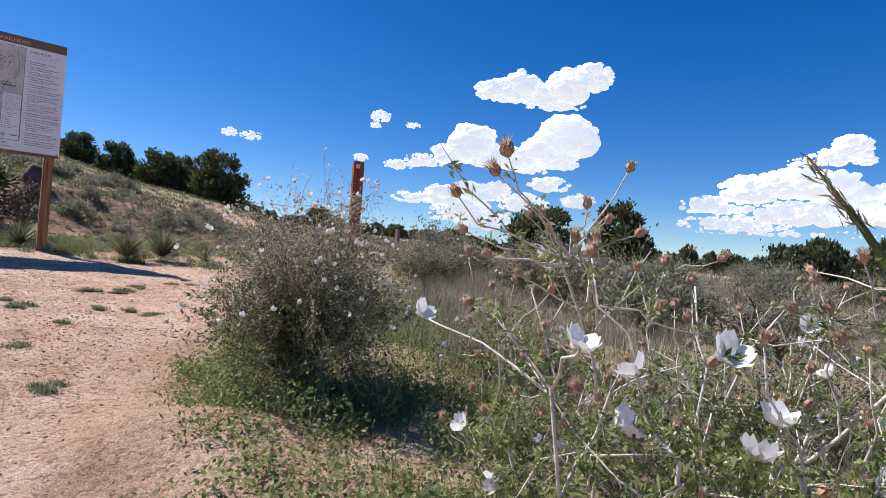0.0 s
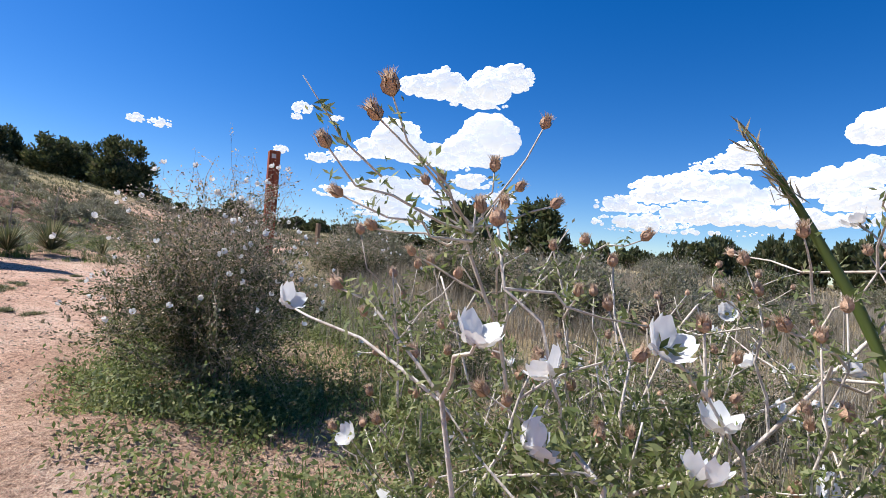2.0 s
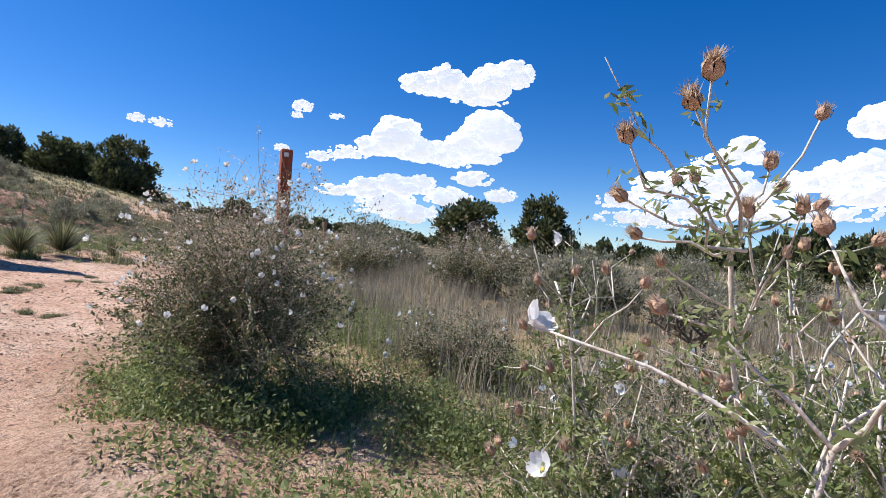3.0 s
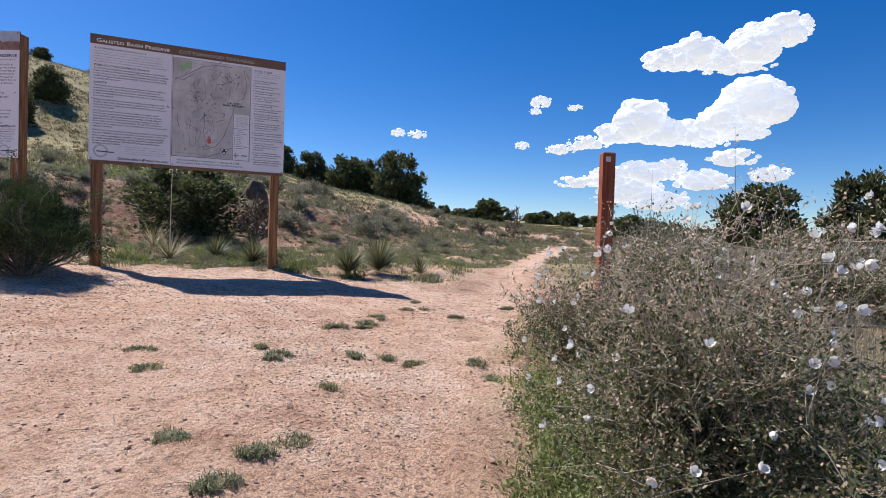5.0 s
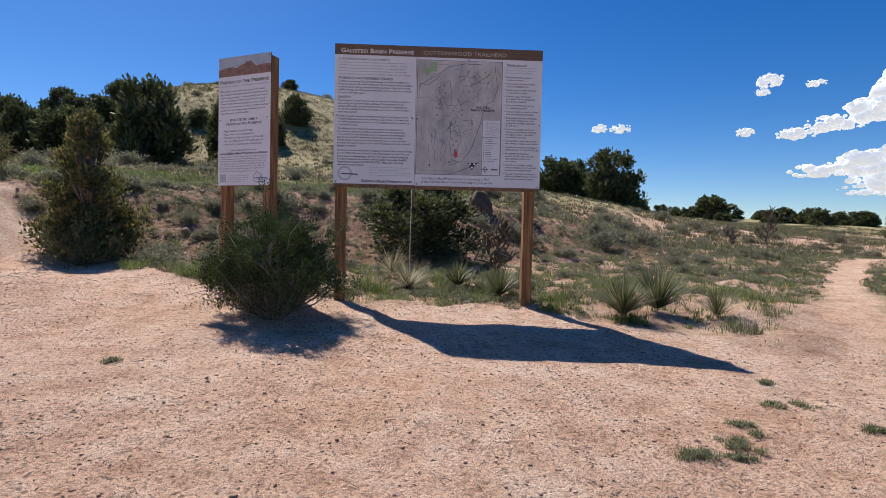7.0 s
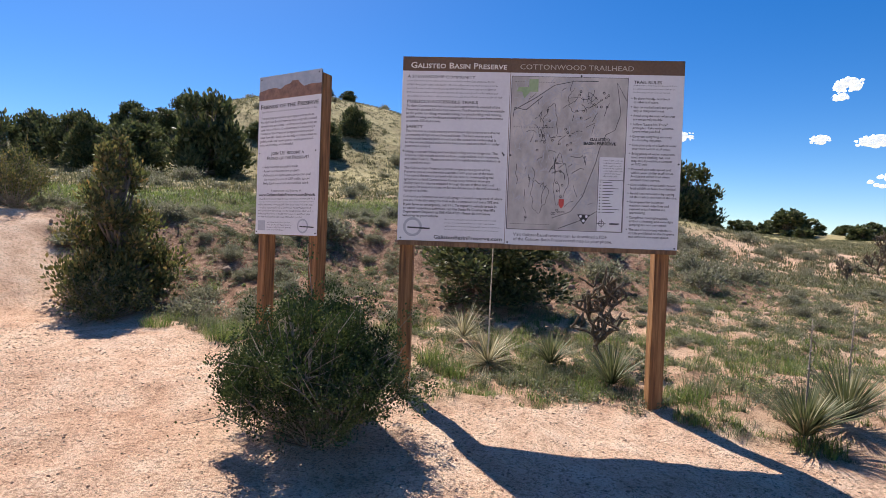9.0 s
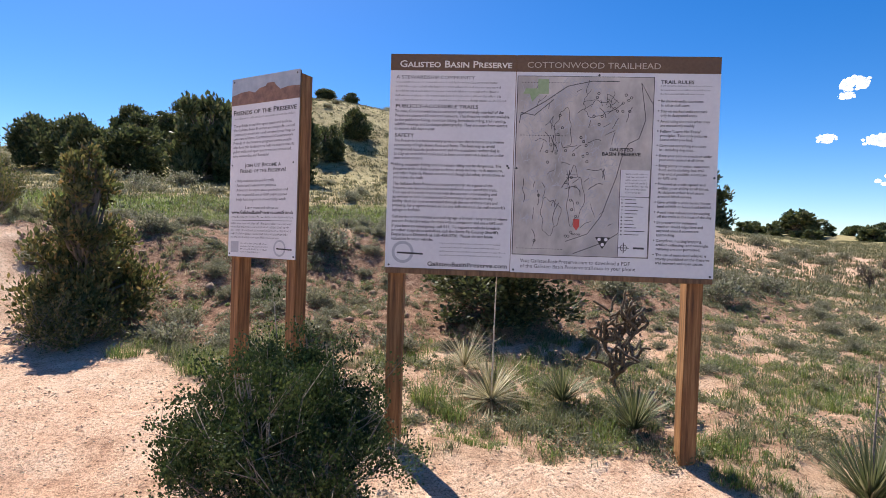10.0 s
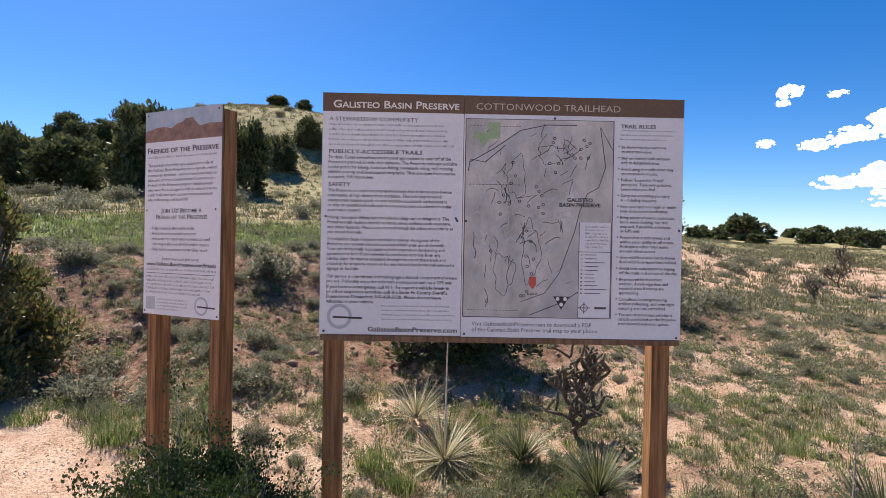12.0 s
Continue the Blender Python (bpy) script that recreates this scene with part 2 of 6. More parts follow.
# ---------------------------------------------------------------- mesh helpers
def mesh_of(name, verts, faces, mat, smooth=False):
    """A mesh from arrays: verts (n, 3) and a list of face arrays, each of one corner count."""
    me = bpy.data.meshes.new(name)
    verts = np.asarray(verts, dtype=np.float32)
    faces = [np.asarray(f, dtype=np.int32) for f in faces if len(f)]
    loops = np.concatenate([f.ravel() for f in faces])
    sizes = np.concatenate([np.full(len(f), f.shape[1], dtype=np.int32) for f in faces])
    starts = np.concatenate([[0], np.cumsum(sizes)[:-1]]).astype(np.int32)
    me.vertices.add(len(verts))
    me.vertices.foreach_set("co", verts.ravel())
    me.loops.add(len(loops))
    me.loops.foreach_set("vertex_index", loops)
    me.polygons.add(len(sizes))
    me.polygons.foreach_set("loop_start", starts)
    me.polygons.foreach_set("loop_total", sizes)
    if smooth:
        me.polygons.foreach_set("use_smooth", np.ones(len(sizes), dtype=bool))
    me.materials.append(mat)
    me.update()
    me.validate()
    return me


class Soup:
    """Collects pieces into one mesh."""

    def __init__(self):
        self.v, self.f, self.n = [], {}, 0

    def add(self, verts, *faces):
        self.v.append(np.asarray(verts, dtype=float).reshape(-1, 3))
        for f in faces:
            f = np.asarray(f, dtype=np.int64)
            self.f.setdefault(f.shape[1], []).append(f + self.n)
        self.n += len(self.v[-1])

    def mesh(self, name, mat, smooth=False):
        return mesh_of(name, np.concatenate(self.v), [np.concatenate(x) for x in self.f.values()], mat, smooth)


def part(name, data, parent, label=""):
    """Links a mesh as one part under a thing or a part."""
    ob = new(name, data)
    ob.parent = parent
    if label:
        tagged(ob, label)
    return ob


def thing(name, x, y, z, label, category, group="", turn=0.0, kind=""):
    ob = new(name)
    ob.empty_display_size = 0.2
    ob.matrix_basis = pose(x, y, z, 0, 0, turn)
    return tagged(ob, label, category, group, kind)


def to_mesh(name, bm, mat, smooth=False):
    me = bpy.data.meshes.new(name)
    bmesh.ops.recalc_face_normals(bm, faces=bm.faces)
    bm.to_mesh(me)
    bm.free()
    if smooth:
        for f in me.polygons:
            f.use_smooth = True
    me.materials.append(mat)
    return me


def block(name, x0, x1, y0, y1, z0, z1, mat, bevel=0.0):
    bm = bmesh.new()
    bmesh.ops.create_cube(bm, size=1)
    for v in bm.verts:
        v.co = Vector(((x0 + x1) / 2 + v.co.x * (x1 - x0), (y0 + y1) / 2 + v.co.y * (y1 - y0), (z0 + z1) / 2 + v.co.z * (z1 - z0)))
    if bevel:
        bmesh.ops.bevel(bm, geom=bm.edges[:], offset=bevel, segments=2, affect="EDGES", profile=0.6)
    return to_mesh(name, bm, mat)


def tube(soup, pts, radii, sides=5):
    pts = np.asarray(pts, dtype=float)
    n = len(pts)
    tang = np.gradient(pts, axis=0)
    tang /= np.linalg.norm(tang, axis=1)[:, None] + 1e-9
    ref = np.array([0.31, 0.17, 0.93]) if abs(tang[0, 2]) < 0.8 else np.array([0.95, 0.2, 0.1])
    u = np.cross(tang, ref)
    u /= np.linalg.norm(u, axis=1)[:, None] + 1e-9
    w = np.cross(tang, u)
    a = np.arange(sides) * 2 * np.pi / sides
    ring = np.cos(a)[None, :, None] * u[:, None] + np.sin(a)[None, :, None] * w[:, None]
    v = pts[:, None] + ring * np.asarray(radii, dtype=float)[:, None, None]
    i = np.arange(n - 1)[:, None] * sides
    j = np.arange(sides)[None]
    k = (j + 1) % sides
    q = np.stack([i + j, i + k, i + sides + k, i + sides + j], -1).reshape(-1, 4)
    cap = np.arange(sides)[None] + (n - 1) * sides
    soup.add(v.reshape(-1, 3), q, cap)


def blades(soup, rng, roots, heights, widths, spread, droop):
    """Grass blades: a quad and a tip each, leaning outward and bending over."""
    n = len(roots)
    a = rng.uniform(0, 2 * np.pi, n)
    out = np.stack([np.cos(a), np.sin(a), np.zeros(n)], 1)
    side = np.stack([-np.sin(a), np.cos(a), np.zeros(n)], 1)
    lean = np.asarray(spread) * rng.uniform(0.1, 1.0, n)
    up = np.array([0, 0, 1.0])
    h, w = np.asarray(heights)[:, None], np.asarray(widths)[:, None]
    mid = roots + up * h * 0.55 + out * h * (lean * 0.45)[:, None]
    tip = roots + up * h * (1.0 - np.asarray(droop) * lean)[:, None] + out * h * (lean * 1.25)[:, None]
    v = np.stack([roots - side * w, roots + side * w, mid + side * w * 0.75, mid - side * w * 0.75, tip], 1)
    b = np.arange(n)[:, None] * 5
    soup.add(v.reshape(-1, 3), b + np.array([[0, 1, 2, 3]]), b + np.array([[3, 2, 4]]))


def leaves(soup, rng, centres, sizes, long=1.8, axes=None):
    """Small bent leaves as diamonds of random turn, or along the axes given."""
    n = len(centres)
    d = rng.normal(size=(n, 3)) if axes is None else np.asarray(axes) + rng.normal(size=(n, 3)) * 0.35
    d /= np.linalg.norm(d, axis=1)[:, None] + 1e-9
    e = np.cross(d, rng.normal(size=(n, 3)))
    e /= np.linalg.norm(e, axis=1)[:, None] + 1e-9
    s = np.asarray(sizes)[:, None]
    v = np.stack([centres - d * s * long * 0.5, centres + e * s * 0.5, centres + d * s * long * 0.5, centres - e * s * 0.5], 1)
    soup.add(v.reshape(-1, 3), np.arange(n)[:, None] * 4 + np.array([[0, 1, 2, 3]]))


# ---------------------------------------------------------------- the lie of the land
def hash2(ix, iy, seed):
    h = (ix.astype(np.int64) * 374761393 + iy.astype(np.int64) * 668265263 + seed * 974711) & 0x7FFFFFFF
    h = (h ^ (h >> 13)) * 1274126177 & 0x7FFFFFFF
    return ((h ^ (h >> 16)) & 0xFFFF) / 65535.0


def vnoise(x, y, seed=0):
    ix, iy = np.floor(x), np.floor(y)
    fx, fy = x - ix, y - iy
    fx, fy = fx * fx * (3 - 2 * fx), fy * fy * (3 - 2 * fy)
    a, b = hash2(ix, iy, seed), hash2(ix + 1, iy, seed)
    c, d = hash2(ix, iy + 1, seed), hash2(ix + 1, iy + 1, seed)
    return (a * (1 - fx) + b * fx) * (1 - fy) + (c * (1 - fx) + d * fx) * fy - 0.5


def smooth(lo, hi, v):
    k = np.clip((v - lo) / (hi - lo), 0, 1)
    return k * k * (3 - 2 * k)


SAND_TOP = ([-30, -13, -5.3, -3.1, -2, 1.2, 2.2, 3.0, 3.8], [15, 6.6, 2.6, 0.8, 0.02, -0.12, -0.65, -1.3, -1.9])
SAND_RIGHT = ([-40, -14, -10, -8.5, -6.6, -5.06, -3.65, -3.0, -1.9], [-3.0, 0.30, 0.45, 0.60, 1.28, 2.08, 2.95, 3.7, 4.4])
TRAIL = ((3.3, -2.9), (4.2, -1.5), (5.5, 0.3), (8.3, 4.0), (12.3, 8.6), (17.0, 11.5), (26.0, 14.0))


def trail_distance(x, y):
    best = np.full(np.shape(x), 1e9)
    for (x0, y0), (x1, y1) in zip(TRAIL, TRAIL[1:]):
        dx, dy = x1 - x0, y1 - y0
        k = np.clip(((x - x0) * dx + (y - y0) * dy) / (dx * dx + dy * dy), 0, 1)
        best = np.minimum(best, np.hypot(x - x0 - k * dx, y - y0 - k * dy))
    return best


def sandy(x, y):
    """How bare the ground is: 1 on the trodden sand, 0 in the growth."""
    wob = vnoise(x * 1.7, y * 1.7, 5) * 0.5 + vnoise(x * 6, y * 6, 6) * 0.22
    top = np.interp(x, *SAND_TOP) - y
    right = np.interp(y, *SAND_RIGHT) - x
    a = np.minimum(np.minimum(top, right), 3.8 - x) + wob
    b = 0.38 - trail_distance(x, y) + wob * 0.5
    return smooth(-0.12, 0.16, np.maximum(a, b))


def uphill(x, y):
    s = y - 0.45 * x
    return np.where(s > 0, 90 * np.tanh(s / 90), 0.0), s


def height(x, y):
    x, y = np.asarray(x, dtype=float), np.asarray(y, dtype=float)
    ye = -25 * np.tanh(np.clip(-y, 0, None) / 25)
    z = 0.056 * ye - 0.0012 * ye * ye
    z = z - 0.03 * np.clip(x, -3, 6) * smooth(1.5, -1.0, y)
    se, s = uphill(x, y)
    z = z + 0.060 * se + 0.0003 * se * se
    bank = 1.15 * smooth(9, 1, x)
    rough = vnoise(x * 0.35, y * 0.35, 11) * 2.2 + vnoise(x * 1.1, y * 1.1, 12) * 0.9
    z = z + bank * smooth(3.6, 9.5, s + rough)
    z = z + 12.2 * np.exp(-(((x + 20.5) / 28) ** 2 + ((y - 58.5) / 22.0) ** 2)) + 1.25 * np.exp(-(((x - 9) / 9) ** 2 + ((y - 31) / 9) ** 2))
    far = smooth(6, 30, np.hypot(x, y + 4))
    z = z + far * (vnoise(x * 0.06, y * 0.06, 21) * 1.1 + vnoise(x * 0.2, y * 0.2, 22) * 0.35)
    wild = 1 - sandy(x, y)
    near = smooth(60, 30, np.hypot(x, y))
    z = z + near * wild * (vnoise(x * 1.6, y * 1.6, 31) * 0.14 + vnoise(x * 5, y * 5, 32) * 0.045)
    z = z + near * (vnoise(x * 0.9, y * 0.9, 33) * 0.05 + vnoise(x * 3.2, y * 3.2, 35) * 0.03 + vnoise(x * 9, y * 9, 34) * 0.018)
    return z


def h1(x, y):
    return float(height(np.array([x]), np.array([y]))[0])


def build_ground():
    n, a, b = 520, 2.3, 7.7
    u = np.linspace(-1, 1, n)
    gx = a * np.sinh(b * u)
    gy = a * np.sinh(b * u) - 3.0
    x, y = np.meshgrid(gx, gy)
    z = height(x, y)
    verts = np.stack([x, y, z], -1).reshape(-1, 3)
    i = np.arange(n * n).reshape(n, n)
    q = np.stack([i[:-1, :-1], i[:-1, 1:], i[1:, 1:], i[1:, :-1]], -1).reshape(-1, 4)
    me = mesh_of("ground", verts, [q], M_GROUND, True)
    se, s = uphill(x, y)
    sand = sandy(x, y)
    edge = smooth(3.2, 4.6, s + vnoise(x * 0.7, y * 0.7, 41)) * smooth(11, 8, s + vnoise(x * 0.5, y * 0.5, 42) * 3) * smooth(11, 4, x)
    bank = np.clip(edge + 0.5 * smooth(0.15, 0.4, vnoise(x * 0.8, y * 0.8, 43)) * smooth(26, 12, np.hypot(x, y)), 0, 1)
    mead = smooth(9.5, 11, s) * smooth(21, 17, s) * smooth(4, 0, x) + 0.18 * smooth(0, 3, s) * smooth(12, 8, s) * smooth(5, 9, x) + 0.62 * smooth(17, 24, s) + 0.55 * smooth(0.8, 2.5, x - np.interp(y, *SAND_RIGHT)) * smooth(1, -2, s)
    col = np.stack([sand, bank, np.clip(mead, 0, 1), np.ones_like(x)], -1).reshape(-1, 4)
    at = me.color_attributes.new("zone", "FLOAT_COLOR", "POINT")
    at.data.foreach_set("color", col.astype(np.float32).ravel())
    return tagged(new("ground", me), "pink sandy trailhead clearing rising to a dry grassy hillside", "ground", kind="structure")


build_ground()


def build_clouds():
    """Fair-weather heaps far off, each a bank of lobes: bearing, elevation and half sizes in degrees."""
    rng = np.random.default_rng(7)
    base = bmesh.new()
    bmesh.ops.create_icosphere(base, subdivisions=3, radius=1)
    bv = np.array([v.co[:] for v in base.verts])
    bf = np.array([[v.index for v in f.verts] for f in base.faces])
    base.free()
    kinds = []
    for _ in range(10):
        ph = rng.uniform(0, 60, 3)
        d = np.array([noise.fractal(Vector(p * 1.5 + ph), 1.0, 2.0, 5) for p in bv])
        kinds.append(bv * (0.92 + 0.22 * d)[:, None])
    R = 1500.0
    k = R * math.pi / 180
    banks = (
        ((45.5, 17.6, 2.6, 1.3), (47.7, 17.9, 2.3, 1.6), (50.2, 17.2, 3.1, 1.1), (52.7, 18.2, 2.2, 1.9), (55.0, 19.2, 2.2, 1.5), (56.5, 19.3, 1.0, 1.0), (51.5, 16.5, 3.4, 0.8)),
        ((35.4, 9.5, 1.7, 0.6), (38.0, 10.1, 2.4, 0.8), (40.6, 11.0, 2.1, 1.2), (42.9, 12.2, 2.1, 2.1), (44.5, 13.3, 1.3, 1.0), (45.2, 11.1, 2.6, 1.5), (48.2, 11.1, 2.9, 1.3), (50.9, 12.1, 2.5, 1.7), (53.7, 13.8, 2.9, 2.5), (55.5, 13.4, 1.4, 1.9), (52.5, 11.5, 2.5, 1.4), (49.4, 10.1, 2.3, 0.6)),
        ((37.1, 6.2, 2.6, 0.7), (40.6, 6.6, 2.7, 1.2), (43.5, 7.1, 2.7, 1.3), (45.9, 7.6, 1.8, 0.9), (42.5, 5.3, 3.6, 1.2), (44.9, 4.4, 3.6, 1.2), (40.8, 4.4, 2.7, 0.5), (49.0, 6.4, 3.0, 1.1)),
        ((51.3, 8.3, 2.4, 0.9), (54.4, 6.7, 1.8, 0.8)),
        ((74.3, 10.5, 1.6, 0.5), (76.4, 10.8, 2.4, 0.8), (77.5, 11.6, 1.5, 1.2), (78.5, 10.5, 0.9, 0.5)),
        ((67.0, 6.7, 3.1, 1.0), (70.1, 8.1, 2.8, 1.4), (73.1, 8.7, 3.0, 1.4), (76.1, 8.4, 2.9, 1.5), (78.0, 7.4, 2.6, 1.3), (80.7, 7.9, 2.3, 0.9), (74.8, 6.0, 6.5, 1.2), (68.7, 5.0, 5.1, 0.8), (72.4, 4.3, 8.2, 0.4)),
        ((82.7, 8.4, 2.2, 1.1), (85.1, 9.1, 2.4, 1.2), (87.0, 9.7, 1.9, 1.4), (81.6, 5.7, 7.6, 1.0), (86.4, 7.4, 2.8, 1.4)),
        ((86.9, 13.1, 1.6, 1.4), (87.9, 13.5, 1.9, 1.4), (89.0, 12.7, 1.8, 1.1)),
        ((18.2, 10.9, 0.8, 0.5),), ((20.3, 10.8, 1.1, 0.5),), ((33.1, 14.2, 1.1, 0.7), (32.6, 13.3, 0.7, 0.35)), ((36.6, 13.6, 0.9, 0.35),), ((31.3, 9.9, 0.8, 0.5),))
    for bank in banks:
        s = Soup()
        az0, el0 = bank[0][0], bank[0][1]
        for az, el, ra, re in bank:
            wide = math.cos(radians(el))
            n = int(12 + 6 * ra * re)
            for i in range(int(n * 2.4)):
                a, d = rng.uniform(0, 2 * math.pi), math.sqrt(rng.uniform(0.0, 1.0)) if i < n else rng.uniform(0.82, 1.02)
                r = re * (rng.uniform(0.42, 0.68) if i < n else rng.uniform(0.10, 0.30)) * (1.0 if ra > 1.2 else 0.8)
                reach = 1 - r / re * 0.8 if i < n else 0.92
                u, v = math.cos(a) * ra * d * reach, math.sin(a) * re * d * reach
                v = max(v, -0.62 * re + 0.3 * r)
                pv = kinds[rng.integers(0, 10)] @ np.array(Euler(rng.uniform(0, 6.3, 3)).to_matrix()) * np.array([1.2, 1.0, 0.85]) * r * k
                s.add(pv + np.array([((az - az0) * wide + u) * k, rng.uniform(-0.4, 0.4) * re * k, (el - el0 + v) * k]), bf)
        me = s.mesh("cloud", M_CLOUD, True)
        ob = tagged(new("cloud", me), "white fair-weather cumulus cloud in the blue sky", "cloud", "clouds", "structure")
        d = Vector((math.sin(radians(az0)) * math.cos(radians(el0)), math.cos(radians(az0)) * math.cos(radians(el0)), math.sin(radians(el0))))
        ob.matrix_basis = Matrix.Translation(d * R) @ pose(0, 0, 0, 0, 0, -az0)


build_clouds()


# ---------------------------------------------------------------- printing
def lettering(body, size, width=None, caps=False, spacing=1.0, bold=0.0, line=1.0, align="LEFT"):
    """Text as a thin mesh in the x-z plane facing -y; the first line's top at z = 0."""
    cu = bpy.data.curves.new("text", "FONT")
    cu.body = body
    cu.size, cu.space_character, cu.space_line, cu.offset, cu.align_x, cu.align_y = size, spacing, line, bold, align, "TOP"
    cu.resolution_u, cu.extrude = 2, 0.0004
    if caps:
        cu.small_caps_scale = 0.78
        for f in cu.body_format:
            f.use_small_caps = True
    ob = bpy.data.objects.new("text", cu)
    scene.collection.objects.link(ob)
    bpy.context.view_layer.update()
    me = bpy.data.meshes.new_from_object(ob.evaluated_get(bpy.context.evaluated_depsgraph_get()))
    bpy.data.objects.remove(ob)
    co = np.empty(len(me.vertices) * 3, dtype=np.float32)
    me.vertices.foreach_get("co", co)
    co = co.reshape(-1, 3)
    k = 1.0 if not width else width / max(1e-6, co[:, 0].max() - co[:, 0].min())
    out = np.stack([co[:, 0] * k, -co[:, 2] - 0.0005, co[:, 1]], 1)
    me.vertices.foreach_set("co", out.astype(np.float32).ravel())
    me.update()
    return me


def print_text(sign, body, x, z, size, mat, width=None, name="lettering", y=0.0, label="", **kw):
    """Prints the lines one by one, all to one scale."""
    lines = body.split("\n")
    made = [lettering(t, size, None, **kw) for t in lines]
    spans = []
    for me in made:
        co = np.empty(len(me.vertices) * 3, dtype=np.float32)
        me.vertices.foreach_get("co", co)
        spans.append(co.reshape(-1, 3)[:, 0].max() - co.reshape(-1, 3)[:, 0].min())
    k = width / max(spans) if width else 1.0
    for i, me in enumerate(made):
        me.materials.clear()
        me.materials.append(mat)
        ob = part(name, me, sign, label)
        ob.location = (x, y, z - i * size * kw.get("line", 1.0))
        ob.scale = (k, 1, 1)


def flat_shape(pts, y, thick=0.0012):
    """A thin raised print of the outline (x, z) at depth y."""
    bm = bmesh.new()
    vs = [bm.verts.new((x, y, z)) for x, z in pts]
    f = bm.faces.new(vs)
    r = bmesh.ops.extrude_face_region(bm, geom=[f])
    for v in r["geom"]:
        if isinstance(v, bmesh.types.BMVert):
            v.co.y -= thick
    return bm


def strip(soup, pts, w, y):
    """A printed line along (x, z) points."""
    p = np.asarray(pts, dtype=float)
    t = np.gradient(p, axis=0)
    t /= np.linalg.norm(t, axis=1)[:, None] + 1e-9
    nrm = np.stack([-t[:, 1], t[:, 0]], 1) * w / 2
    a, b = p + nrm, p - nrm
    v = np.concatenate([np.stack([a[:, 0], np.full(len(a), y), a[:, 1]], 1), np.stack([b[:, 0], np.full(len(b), y), b[:, 1]], 1)])
    n = len(p)
    i = np.arange(n - 1)[:, None]
    soup.add(v, np.concatenate([i, i + 1, i + 1 + n, i + n], 1))


def disc(soup, x, z, r, y, ring=0.0, n=14):
    a = np.arange(n) * 2 * np.pi / n
    o = np.stack([x + r * np.cos(a), np.full(n, y), z + r * np.sin(a)], 1)
    if not ring:
        soup.add(o, np.arange(n)[None])
        return
    q = np.stack([x + (r - ring) * np.cos(a), np.full(n, y), z + (r - ring) * np.sin(a)], 1)
    i = np.arange(n)
    k = (i + 1) % n
    soup.add(np.concatenate([o, q]), np.stack([i, k, k + n, i + n], 1))


def wooden_post(w, d, z0, z1, mat, seed=0):
    """A sawn post with eased edges, checks and a slight warp."""
    bm = bmesh.new()
    bmesh.ops.create_cube(bm, size=1)
    for v in bm.verts:
        v.co = Vector((v.co.x * w, v.co.y * d, (z0 + z1) / 2 + v.co.z * (z1 - z0)))
    up = [e for e in bm.edges if abs(e.verts[0].co.z - e.verts[1].co.z) > 0.1]
    bmesh.ops.bevel(bm, geom=up, offset=0.008, segments=2, affect="EDGES")
    up = [e for e in bm.edges if abs(e.verts[0].co.z - e.verts[1].co.z) > 0.1]
    bmesh.ops.subdivide_edges(bm, edges=up, cuts=14)
    for v in bm.verts:
        v.co.x += 0.004 * noise.noise((seed, 0.3, v.co.z * 1.3)) + 0.0015 * noise.noise(v.co * 9)
        v.co.y += 0.004 * noise.noise((seed + 9, 0.3, v.co.z * 1.3)) + 0.0015 * noise.noise(v.co * 8)
    return to_mesh("post", bm, mat)


def screws(sign, spots, y=-0.002):
    bm = bmesh.new()
    bmesh.ops.create_uvsphere(bm, u_segments=10, v_segments=6, radius=0.0085)
    for v in bm.verts:
        v.co.y *= 0.5
    me = to_mesh("screw", bm, M_SCREW, True)
    for x, z in spots:
        part("screw", me, sign).location = (x, y, z)


def text_bars(x0, x1, z, lines, gap, tall, rng, y=-0.0012, last=0.5):
    """Short upright and level strokes for lines of print too small to read, word by word."""
    s = Soup()
    for i in range(lines):
        e = x0 + (x1 - x0) * (last if i == lines - 1 else rng.uniform(0.9, 1.0))
        x, zz = x0, z - i * gap
        while x < e:
            for _ in range(rng.integers(2, 9)):
                k = tall * rng.choice((1.0, 1.0, 1.0, 1.6))
                strip(s, [(x, zz - tall / 2), (x, zz - tall / 2 + k)], tall * 0.22, y)
                if rng.uniform() < 0.7:
                    zb = zz + tall * rng.choice((-0.4, 0.4))
                    strip(s, [(x, zb), (x + tall * 0.55, zb)], tall * 0.2, y - 0.0002)
                x += tall * rng.uniform(0.55, 0.9)
                if x > e:
                    break
            x += tall * 0.8
    return s


def tagged_lines(sign, soup):
    return tagged(part("fine_print", soup.mesh("fine_print", M_INK), sign), kind="stuff")


